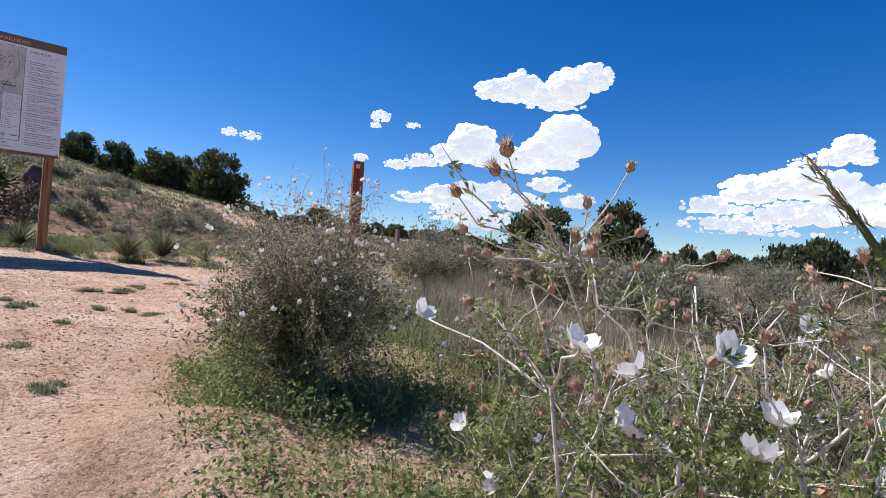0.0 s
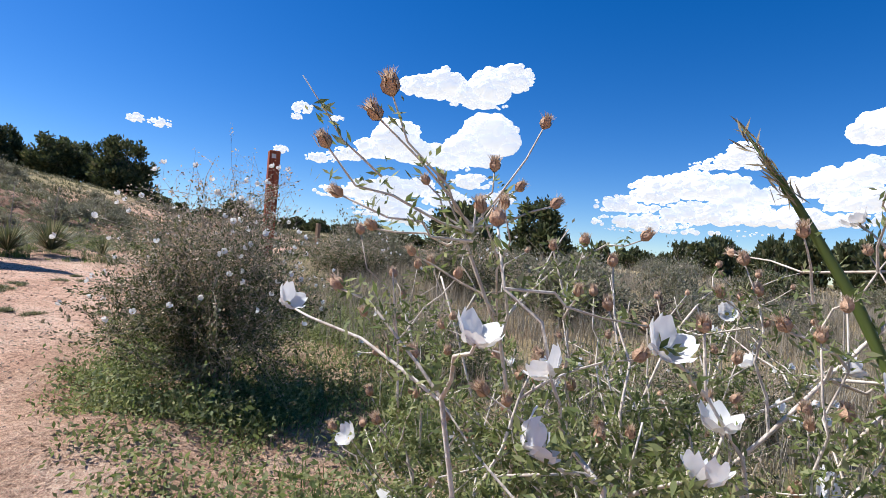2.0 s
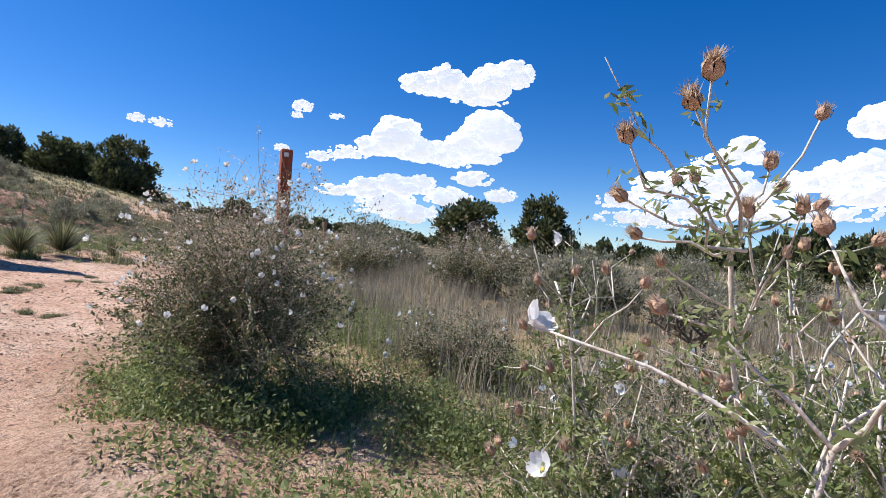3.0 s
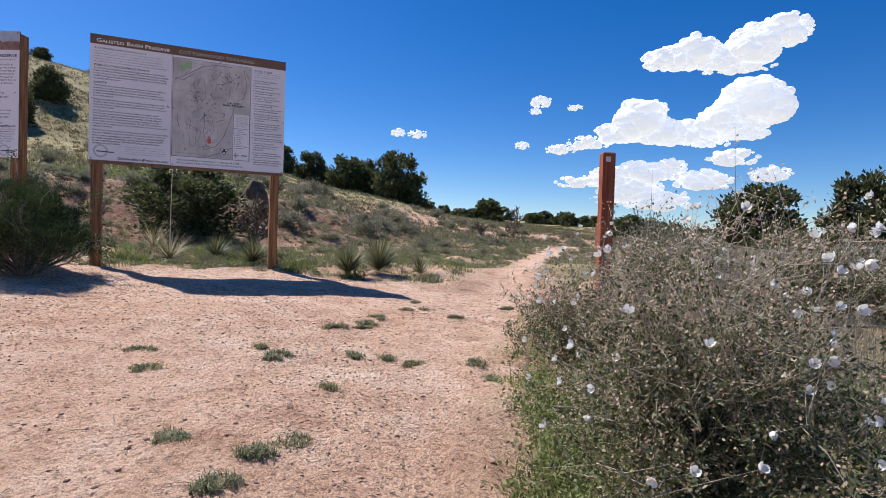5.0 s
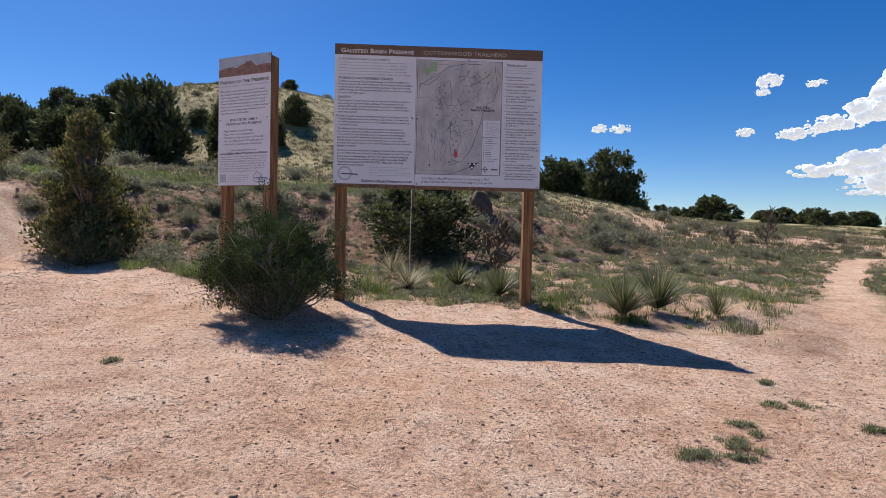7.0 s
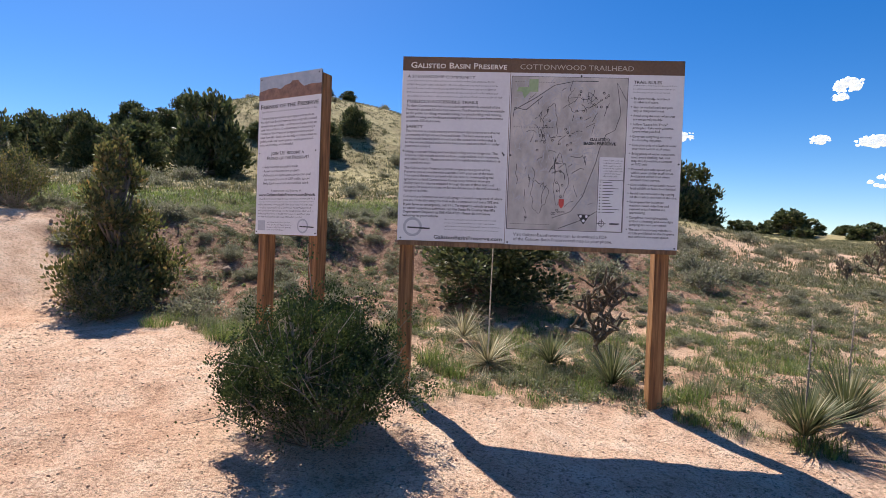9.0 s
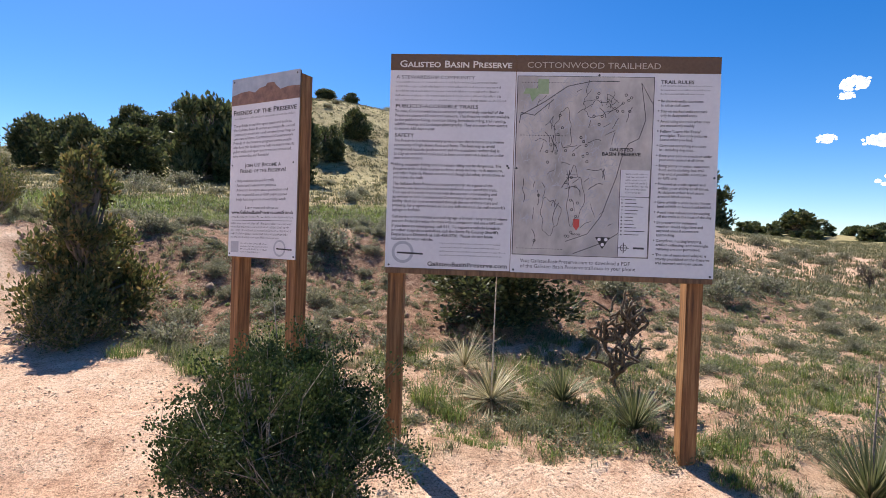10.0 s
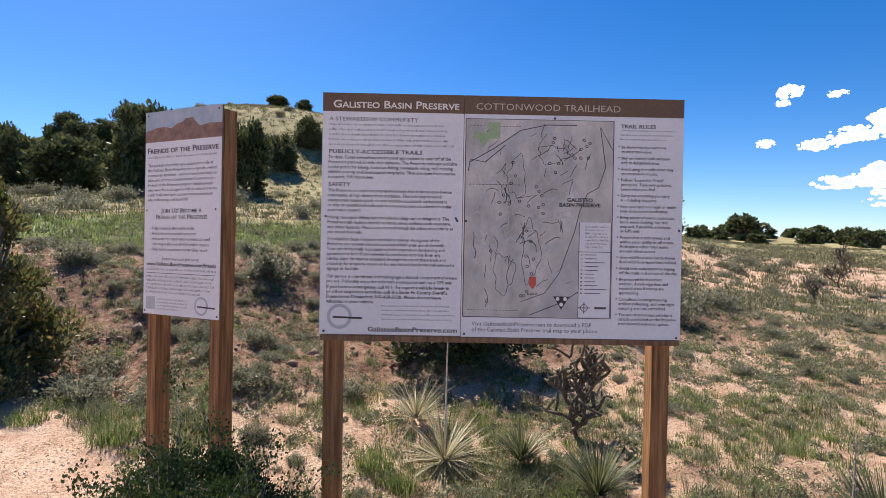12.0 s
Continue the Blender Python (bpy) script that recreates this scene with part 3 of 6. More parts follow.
SERIF_BLOCKS = (
    ("A STEWARDSHIP COMMUNITY", 2.892, 0.037, 0.60, None),
    ("PUBLICLY-ACCESSIBLE TRAILS", 2.672, 0.037, 0.63, None),
    ("To date, Commonweal has constructed approximately one-half of the\nPreserve's planned 50-mile trail network. The Preserve trails are available\nto the public for hiking, mountain biking, horseback riding, trail running,\nwildlife viewing, and landscape photography. They are open from sunrise\nto sunset, 365 days a year.", 2.631, 0.031, 0.87, 0.0335),
    ("SAFETY", 2.449, 0.037, 0.15, None),
    ("The Preserve is a back-country environment that is home to a diverse\ncommunity of high desert flora and fauna. The best way to avoid\nunexpected hazards (such as cacti and the occasional rattlesnake) is\nto stay on established trails and to keep your pets on a leash or under\nyour voice control.", 2.407, 0.031, 0.84, 0.0335),
    ("Hiking, mountain biking, and horseback riding can be dangerous. The\nPreserve trails include uneven surfaces, steep inclines, rock exposure,\nand other hazards. Please use care and thoughtful safety precautions as\nyou travel the trails.", 2.225, 0.031, 0.85, 0.0335),
    ("The Galisteo Basin Preserve is private property. As a guest of the\nPreserve, you assume the risks associated with your use of the trails.\nYour use of the trails is pursued with the express understanding and\nagreement to hold Commonweal Conservancy harmless from any\nliability claim for injuries sustained through the use of these trails and\nproperty, for property losses, or for any deficiencies in the trail network's\nsignage or facilities.", 2.078, 0.031, 0.86, 0.0335),
    ("Cell service is intermittent and trail signage is limited - keep track of where\nyou are. Preferably enjoy the trails with a companion and use a GPS unit.", 1.826, 0.031, 0.88, 0.0335),
)
RULES = ("Be show-friendly, courteous\nto other trail users.", "Stay on marked trails and park\nonly in designated areas.", "Avoid using the trails when they\nare excessively muddy.", "Follow \"Leave No Trace\"\nprinciples. Take only pictures.\nLeave what you find.",
         "Carry out everything you carry\nin - including dog poop.", "Keep your pets on a leash or under\nyour voice control at all times.", "Bring plenty of water, sunscreen,\nfood, extra clothing, hat, trail\nmap and, if possible, a compass\nor GPS unit.", "Proceed at a safe speed and\nwithin your ability at all times.\nAnticipate other trail users\naround blind curves.",
         "Give wildlife a wide berth. Never\nfeed wildlife or leave food behind.", "Avoid heat exhaustion by staying\noff the trails in the heat of the day.", "Be prepared for inclement\nweather. Avoid ridge lines and\nexposed areas if storms are\napproaching.", "Campfires, hunting/trapping,\nartifact collecting, and overnight\ncamping are not permitted.", "The use of motorized vehicles is\nstrictly prohibited on the Preserve\ntrail network and open spaces.")


def trailhead_sign():
    rng = np.random.default_rng(3)
    g = thing("trailhead_sign", 0, 0, 0, "large two-post trailhead sign with white panels, brown header and trail map", "sign")
    seam = -0.265
    part("backing_board", block("backing_board", -1.215, 1.225, 0.006, 0.03, 1.385, 3.045, M_TRIM, 0.003), g, "brown wooden backing board")
    part("panel", block("panel", -1.22, seam - 0.002, 0.0, 0.006, 1.42, 2.925, M_PANEL, 0.001), g, "white printed text panel")
    part("panel", block("panel", seam + 0.002, 1.23, 0.0, 0.006, 1.415, 2.925, M_PANEL, 0.001), g, "white printed map panel")
    part("header", block("header", -1.22, seam - 0.002, -0.001, 0.006, 2.925, 3.05, M_HEADER, 0.001), g, "brown header band")
    part("header", block("header", seam + 0.002, 1.23, -0.001, 0.006, 2.925, 3.05, M_HEADER, 0.001), g, "brown header band")
    part("bottom_rail", block("bottom_rail", -1.215, 1.225, -0.004, 0.04, 1.375, 1.412, M_TRIM, 0.004), g, "brown wooden bottom rail")
    for x in (-1.135, 1.115):
        p = part("post", wooden_post(0.12, 0.14, h1(x, 0.1) - 0.45, 2.98, M_POST, x), g, "sawn orange-brown timber post")
        p.location = (x, 0.102, 0)
    print_text(g, "Galisteo Basin Preserve", -1.152, 3.008, 0.072, M_CREAM, 0.85, y=-0.002, caps=True, bold=0.0012, label="cream header lettering")
    print_text(g, "COTTONWOOD TRAILHEAD", -0.188, 3.006, 0.064, M_TAN, 0.98, y=-0.002, label="tan header lettering")
    for body, z, size, width, gap in SERIF_BLOCKS:
        if gap is None:
            print_text(g, body, -1.175, z, size, M_INK, width, bold=0.0 if "COMM" in body else 0.0006)
        else:
            print_text(g, body, -1.178, z, size, M_INK, width, line=gap / size * 0.99, bold=0.00035)
    tagged_lines(g, text_bars(-1.176, -0.315, 2.836, 5, 0.034, 0.010, rng, last=0.98))
    print_text(g, "If you have an emergency, call 911. To report a vehicle break-in\nor other suspicious activities, call the Santa Fe County Sheriff's\nDepartment Dispatch at 505-428-3720. Please do not leave\nvaluables in your vehicle.", -1.178, 1.756, 0.031, M_INK, 0.83, line=1.07, bold=0.0006)
    print_text(g, "GalisteoBasinPreserve.com", -0.895, 1.478, 0.046, M_INK, 0.605, bold=0.001)
    tagged_lines(g, text_bars(-0.80, -0.30, 1.615, 4, 0.030, 0.007, rng, last=0.95))
    s = Soup()
    disc(s, -1.085, 1.54, 0.085, -0.0012, 0.022, 28)
    part("emblem", s.mesh("emblem", M_GREYP), g, "plain grey ring emblem")
    s = Soup()
    strip(s, [(-1.13, 1.535), (-0.93, 1.53)], 0.013, -0.0022)
    part("emblem_bar", s.mesh("emblem_bar", M_INK), g)
    print_text(g, "Visit GalisteoBasinPreserve.com to download a PDF\nof the Galisteo Basin Preserve trail map to your phone.", -0.19, 1.525, 0.04, M_INK, 0.86, line=0.98)
    print_text(g, "TRAIL RULES", 0.80, 2.878, 0.036, M_INK, 0.24, bold=0.0006)
    tagged_lines(g, text_bars(0.80, 1.19, 2.832, 3, 0.03, 0.0075, rng, last=0.8))
    z = 2.735
    dots = Soup()
    for body in RULES:
        n = body.count("\n") + 1
        disc(dots, 0.79, z - 0.012, 0.005, -0.0015, 0, 8)
        wide = max(len(t) for t in body.split("\n")) * 0.0112
        print_text(g, body, 0.806, z, 0.029, M_INK, min(0.40, wide), line=1.06, bold=0.0003)
        z -= n * 0.0305 + 0.0135
    tagged(part("bullets", dots.mesh("bullets", M_INK), g), kind="stuff")
    # the map
    x0, x1, z0, z1 = -0.252, 0.752, 1.553, 2.893
    part("map_sheet", block("map_sheet", x0, x1, -0.0022, -0.0002, z0, z1, M_MAP), g, "shaded grey trail map")
    hatch = Soup()
    for i in range(70):
        xa, za = 0.22 + i * 0.0125, 1.56
        k = min((x1 - xa), 1.25 + 0.1 * math.sin(i * 0.4) - i * 0.012, 1.0)
        if k > 0.05:
            a0 = max(0, (i - 42) * 0.0)
            strip(hatch, [(xa + a0, za + a0), (xa + k * 0.52, za + k)], 0.0028, -0.003)
    for i in range(42):
        xa = x0 + 0.01 + i * 0.014
        za = 2.55 + 0.012 * i * 0.55
        strip(hatch, [(xa, min(za, 2.86)), (xa + 0.06, min(za + 0.12, 2.885))], 0.003, -0.003)
    tagged(part("map_hatching", hatch.mesh("map_hatching", M_GREYP), g), kind="stuff")
    lines = Soup()
    strip(lines, [(x0, z0), (x1, z0), (x1, z1), (x0, z1), (x0, z0)], 0.006, -0.0034)
    path = np.random.default_rng(12)

    def trail_line(px, pz, n, ang, step, w, turn=0.35):
        pts = [(px, pz)]
        for _ in range(n):
            ang += path.normal() * turn
            px, pz = min(max(px + step * math.cos(ang), x0 + 0.02), x1 - 0.02), min(max(pz + step * math.sin(ang), z0 + 0.02), z1 - 0.02)
            pts.append((px, pz))
        strip(lines, pts, w, -0.0034)

    strip(lines, [(0.745, 2.70), (0.70, 2.78), (0.66, 2.85), (0.68, 2.72), (0.70, 2.58), (0.655, 2.44), (0.58, 2.40), (0.53, 2.28), (0.50, 2.15), (0.44, 1.98), (0.40, 1.86), (0.30, 1.72), (0.14, 1.66)], 0.005, -0.0034)
    strip(lines, [(-0.22, 2.60), (-0.05, 2.70), (0.12, 2.82), (0.30, 2.86), (0.5, 2.86)], 0.006, -0.0034)
    strip(lines, [(-0.23, 2.54), (-0.22, 2.62), (-0.12, 2.60), (0.02, 2.72)], 0.006, -0.0034)
    strip(lines, [(0.2, 1.57), (0.42, 1.66), (0.6, 1.78), (0.74, 1.9)], 0.006, -0.0034)
    for px, pz, n, ang, w in ((-0.18, 1.95, 12, 1.2, 0.007), (-0.10, 1.62, 9, 1.7, 0.006), (0.05, 1.78, 12, 1.9, 0.007), (0.10, 2.06, 10, 1.4, 0.008), (0.16, 2.05, 9, 1.7, 0.008), (0.24, 2.0, 11, 1.5, 0.008), (0.30, 2.05, 8, 1.2, 0.008),
                              (0.02, 2.32, 9, 1.3, 0.008), (0.06, 2.33, 8, 1.6, 0.008), (0.1, 2.36, 7, 0.2, 0.006), (0.28, 2.40, 7, 0.6, 0.006), (0.42, 2.62, 9, 0.7, 0.007), (0.5, 2.7, 7, 2.0, 0.007), (0.56, 2.56, 8, 1.4, 0.007), (0.36, 2.66, 6, -1.2, 0.007), (0.2, 2.62, 9, 0.4, 0.006), (-0.05, 2.1, 9, -1.0, 0.005), (0.32, 1.95, 7, -1.7, 0.005), (0.52, 2.0, 8, -0.3, 0.005), (0.28, 2.2, 7, 0.1, 0.006)):
        trail_line(px, pz, n, ang, 0.015, w * 0.62, 0.22)
    for zz in (2.26, 2.28):
        strip(lines, [(0.13, zz - 0.12), (0.21, zz - 0.12)], 0.003, -0.0034)
    ridges = Soup()
    for i in range(420):
        px, pz = path.uniform(x0 + 0.03, 0.5), path.uniform(1.75, 2.85)
        ang = path.normal() * 0.5 + 1.2
        pts = [(px, pz)]
        for _ in range(5):
            ang += path.normal() * 0.4
            pts.append((pts[-1][0] + 0.012 * math.cos(ang), pts[-1][1] + 0.012 * math.sin(ang)))
        strip(ridges, pts, 0.004, -0.0028)
    for i in range(46):
        px, pz = path.uniform(-0.12, 0.46), path.uniform(1.75, 2.80)
        trail_line(px, pz, path.integers(4, 9), path.choice((1.5, 1.2, 1.8, 0.6)), 0.012, 0.0036, 0.2)
    for cx, cz, rx, rz in ((0.10, 2.50, 0.06, 0.14), (0.20, 2.00, 0.06, 0.20), (0.02, 1.85, 0.07, 0.13), (0.34, 2.66, 0.10, 0.06)):
        a = np.linspace(0, 2 * math.pi, 40)
        wob = 1 + 0.16 * np.sin(3 * a + cx * 40) + 0.10 * np.sin(7 * a + cz * 20)
        strip(lines, np.stack([cx + rx * wob * np.cos(a), cz + rz * wob * np.sin(a)], 1), 0.0034, -0.0034)
    for za in (2.845, 2.45, 1.60):
        for k in range(16):
            xa = x0 + 0.03 + k * 0.022
            strip(lines, [(xa, za), (xa + 0.012, za)], 0.004, -0.0034)
    tagged(part("map_relief", ridges.mesh("map_relief", M_GREYP), g), kind="stuff")
    tagged(part("map_linework", lines.mesh("map_linework", M_INKSOFT), g, "dark printed trail lines"), kind="stuff")
    rings = Soup()
    for px, pz in ((0.34, 2.74), (0.35, 2.77), (0.42, 2.72), (0.53, 2.70), (0.55, 2.76), (0.57, 2.72), (0.59, 2.74), (0.47, 2.66), (0.49, 2.64), (0.53, 2.64), (0.58, 2.64), (0.32, 2.60), (0.38, 2.60), (0.36, 2.54), (0.07, 2.60), (0.09, 2.51), (0.06, 2.46), (0.01, 2.38), (0.04, 2.38), (0.23, 2.44), (0.25, 2.41), (0.27, 2.38), (0.28, 2.32), (0.25, 2.30), (-0.02, 2.33), (0.05, 2.32), (0.12, 2.34), (0.18, 2.31), (0.28, 2.26), (-0.01, 2.25), (0.17, 2.14), (0.13, 2.10), (0.2, 2.07), (-0.07, 2.00), (0.17, 1.97), (0.22, 1.95), (0.18, 1.90), (0.21, 1.85), (0.18, 1.73), (0.14, 1.70), (0.16, 1.70), (-0.09, 1.66)):
        disc(rings, px, pz, 0.011, -0.0044, 0.0045, 12)
    tagged(part("map_markers", rings.mesh("map_markers", M_INK), g), kind="stuff")
    part("map_inset", to_mesh("map_inset", flat_shape([(-0.19, 2.80), (-0.10, 2.80), (-0.10, 2.87), (-0.02, 2.87), (-0.02, 2.76), (-0.09, 2.76), (-0.14, 2.70), (-0.16, 2.76), (-0.21, 2.76)], -0.003), M_GREENP), g, "small green inset map")
    part("location_pin", to_mesh("location_pin", flat_shape([(0.195, 1.83), (0.24, 1.83), (0.24, 1.775), (0.218, 1.745), (0.195, 1.775)], -0.005), M_REDP), g, "red location pin")
    s = Soup()
    for px in (0.19, 0.207, 0.224, 0.241):
        disc(s, px, 1.715, 0.008, -0.0046, 0.0035, 8)
    part("parking_marks", s.mesh("parking_marks", M_INK), g)
    print_text(g, "GALISTEO\nBASIN PRESERVE", 0.53, 2.372, 0.036, M_INK, 0.28, y=-0.003, bold=0.001, align="CENTER", line=0.95)
    part("legend", block("legend", 0.528, 0.745, -0.0045, -0.002, 1.56, 2.205, M_PANEL), g, "white map legend box")
    s = text_bars(0.57, 0.735, 2.175, 7, 0.023, 0.008, rng, -0.0055, 0.7)
    for i in range(11):
        strip(s, [(0.57, 1.985 - i * 0.026), (0.57 + rng.uniform(0.06, 0.15), 1.985 - i * 0.026)], 0.005, -0.0055)
        disc(s, 0.548, 1.985 - i * 0.026, 0.006, -0.0055, 0.002 if i < 5 else 0, 8)
    strip(s, [(0.528, 2.005), (0.745, 2.005)], 0.004, -0.0055)
    for xa, xb in ((0.527, 0.531), (0.743, 0.747)):
        strip(s, [((xa + xb) / 2, 1.56), ((xa + xb) / 2, 2.205)], 0.004, -0.0055)
    disc(s, 0.57, 1.625, 0.026, -0.0055, 0.005, 12)
    strip(s, [(0.57, 1.585), (0.57, 1.665)], 0.006, -0.0056)
    strip(s, [(0.53, 1.625), (0.61, 1.625)], 0.006, -0.0056)
    strip(s, [(0.64, 1.625), (0.72, 1.625)], 0.014, -0.0056)
    tagged(part("legend_print", s.mesh("legend_print", M_INKSOFT), g), kind="stuff")
    part("etiquette_triangle", to_mesh("etiquette_triangle", flat_shape([(0.36, 1.70), (0.47, 1.70), (0.415, 1.61)], -0.004), M_INK), g, "dark triangular symbol")
    s = Soup()
    for px, pz in ((0.39, 1.683), (0.44, 1.683), (0.415, 1.645)):
        disc(s, px, pz, 0.013, -0.006, 0, 10)
    part("triangle_symbols", s.mesh("triangle_symbols", M_PANEL), g)
    screws(g, [(-1.19, 2.215), (-0.30, 2.20), (-0.24, 2.20), (1.21, 2.16), (-0.31, 2.215), (-1.19, 1.44), (1.205, 1.43), (-0.24, 1.435), (0.35, 2.905)])
    return g


def preserve_sign():
    """The narrower sign beside it, turned towards the trail."""
    rng = np.random.default_rng(5)
    ang = math.degrees(math.atan2(0.51 - 0.88, -2.1 + 2.88))
    g = thing("notice_sign", -2.49, 0.695, 0, "narrow two-post notice sign with white text panel and landscape photo", "sign", turn=ang)
    w = 0.43
    part("backing_board", block("backing_board", -w + 0.003, w - 0.003, 0.006, 0.024, 1.42, 3.085, M_TRIM, 0.002), g, "brown wooden backing board")
    part("panel", block("panel", -w, w, 0.0, 0.006, 1.425, 2.84, M_PANEL, 0.001), g, "white printed panel")
    part("photo_sky", block("photo_sky", -w, w, -0.001, 0.006, 2.93, 3.09, M_SKYP), g, "printed hazy sky")
    ridge = [(-w, 2.84)] + [(w, 2.84)] + [(w, 2.95), (0.30, 2.955), (0.2, 2.94), (0.14, 2.985), (0.12, 3.01), (0.04, 3.012), (0.01, 2.985), (-0.06, 2.975), (-0.12, 2.94), (-0.2, 2.96), (-0.3, 2.955), (-w, 2.93)]
    part("photo_mesa", to_mesh("photo_mesa", flat_shape(ridge, 0.006, 0.0085), M_ROCKP), g, "printed brown mesa")
    zg = h1(-2.5, 0.8)
    for x in (-0.355, 0.365):
        p = part("post", wooden_post(0.12, 0.14, zg - 0.5, 3.06 if x > 0 else 3.0, M_POST, x), g, "sawn brown timber post")
        p.location = (x, 0.095, 0)
    print_text(g, "Friends of the Preserve", -0.405, 2.80, 0.066, M_INK, 0.80, y=-0.001, caps=True, bold=0.001)
    tagged_lines(g, text_bars(-0.38, 0.38, 2.712, 1, 0.03, 0.012, rng, last=1.0))
    print_text(g, "The publicly accessible open space and trails at\nthe Galisteo Basin Preserve are nonprofit-owned\ncommunity amenities - and we need your help to\ntake care of them. Commonweal Conservancy's\nFriends of the Preserve program invites people\nwho love this landscape to help us ensure that its\npublic trails and open spaces remain protected,\nsafe, welcoming, and beautiful.", -0.395, 2.665, 0.036, M_INKSOFT, 0.78, line=1.12)
    print_text(g, "Join Us! Become a\nFriend of the Preserve!", 0.0, 2.30, 0.052, M_INK, 0.58, caps=True, align="CENTER", bold=0.0006)
    print_text(g, "- Help maintain the public trails\n- Assist land restoration projects\n- Advocate for open space protection and\n   the respectful use of GBP public spaces\n- Help fund important stewardship work", -0.36, 2.15, 0.036, M_INKSOFT, 0.68, line=1.2)
    print_text(g, "Learn more and join us at:", 0.0, 1.90, 0.036, M_INKSOFT, 0.42, align="CENTER")
    print_text(g, "www.GalisteoBasinPreserve.com/friends", -0.395, 1.86, 0.042, M_INK, 0.79, bold=0.001)
    tagged_lines(g, text_bars(-0.39, 0.39, 1.795, 1, 0.03, 0.012, rng, last=1.0))
    s = Soup()
    strip(s, [(-0.39, 1.765), (0.38, 1.765)], 0.004, -0.001)
    part("rule", s.mesh("rule", M_INK), g)
    tagged_lines(g, text_bars(-0.395, 0.395, 1.735, 5, 0.032, 0.012, rng, last=0.8))
    tagged_lines(g, text_bars(-0.26, 0.1, 1.55, 4, 0.026, 0.009, rng, last=0.7))
    part("code_square", block("code_square", -0.395, -0.29, -0.0015, 0.001, 1.465, 1.57, M_GREYP), g, "plain dark grey printed square")
    s = Soup()
    disc(s, 0.24, 1.52, 0.075, -0.0012, 0.018, 24)
    part("emblem", s.mesh("emblem", M_GREYP), g, "plain grey ring emblem")
    s = Soup()
    strip(s, [(0.2, 1.515), (0.39, 1.51)], 0.012, -0.0022)
    part("emblem_bar", s.mesh("emblem_bar", M_INK), g)
    screws(g, [(-0.4, 2.28), (0.38, 2.28), (-0.41, 1.45), (0.41, 1.45), (-0.4, 3.06), (0.4, 3.06)])
    return g


trailhead_sign()
preserve_sign()


def marker_post(x, y, w, top, mat, tag=True, turn=20):
    z = h1(x, y)
    g = thing("marker_post", x, y, 0, "reddish-brown stained square wooden trail marker post", "post", turn=turn)
    part("shaft", wooden_post(w, w, z - 0.35, top - 0.012, mat, x), g)
    bm = bmesh.new()
    bmesh.ops.create_cube(bm, size=1)
    for v in bm.verts:
        k = 0.86 if v.co.z > 0 else 1.0
        v.co = Vector((v.co.x * w * k, v.co.y * w * k, top - 0.006 + v.co.z * 0.012))
    part("cap", to_mesh("cap", bm, mat), g, "chamfered post top")
    if tag:
        part("tag", block("tag", -w * 0.3, w * 0.1, -w / 2 - 0.003, -w / 2 + 0.001, top - 0.10, top - 0.045, M_WHITE), g, "small pale trail tag")
    return g


marker_post(4.20, -3.60, 0.135, 1.505, M_RUST, True, -20)
marker_post(10.7, 4.5, 0.12, 1.12, M_POST_GREY, False, 10)


# ---------------------------------------------------------------- plants
def juniper_meshes(seed, n_lobes=26, leaf_n=5200, leaf=0.055, top=0.34, mat=None, cone=False):
    """Trunk and crown of a unit-high juniper, about a unit wide."""
    rng = np.random.default_rng(seed)
    tr = Soup()
    pts, crowns = [(0, 0, -0.06)], []
    p = np.array([0, 0, -0.06])
    for i in range(6):
        p = p + np.array([rng.normal() * 0.02, rng.normal() * 0.02, 0.12])
        pts.append(tuple(p))
    tube(tr, pts, np.linspace(0.05, 0.012, len(pts)), 7)
    for i in range(n_lobes):
        u = rng.uniform(0.06, 0.95)
        rad = 0.47 * math.sqrt(max(0.03, 1 - ((u - top) / (1.02 - top)) ** 2)) * rng.uniform(0.45, 1.0)
        if cone:
            rad = 0.50 * (1.03 - u) ** 0.8 * rng.uniform(0.35, 1.0) * (1.0 if u > 0.18 else 0.75)
        a = rng.uniform(0, 2 * math.pi)
        c = np.array([math.cos(a) * rad * 0.84, math.sin(a) * rad * 0.84, u * 0.92])
        r = rng.uniform(0.09, 0.175) * (1.0 if u < 0.75 else 0.8)
        if cone:
            r = rng.uniform(0.05, 0.105) * (1.15 - 0.6 * u)
        crowns.append((c, r))
        b = np.array(pts[min(6, 1 + int(u * 4))])
        mid = (b + c) / 2 + np.array([0, 0, -0.03])
        tube(tr, [b, mid, c], (0.014, 0.009, 0.003), 4)
    cr = Soup()
    w = np.array([r ** 2 for _, r in crowns])
    w /= w.sum()
    pick = rng.choice(len(crowns), leaf_n, p=w)
    cc = np.array([c for c, _ in crowns])[pick]
    rr = np.array([r for _, r in crowns])[pick]
    d = rng.normal(size=(leaf_n, 3))
    d /= np.linalg.norm(d, axis=1)[:, None]
    rho = rng.uniform(0, 1, leaf_n) ** 0.45
    pos = cc + d * (rr * rho * rng.uniform(0.75, 1.25, leaf_n))[:, None] * np.array([1, 1, 1.15])
    pos[:, 2] = np.clip(pos[:, 2], 0.015, None)
    ax = d + np.array([0, 0, 0.9])
    leaves(cr, rng, pos, leaf * rng.uniform(0.5, 1.3, leaf_n), 1.9, ax)
    return tr.mesh("trunk", M_BARK, True), cr.mesh("crown", mat or M_JUNIPER)


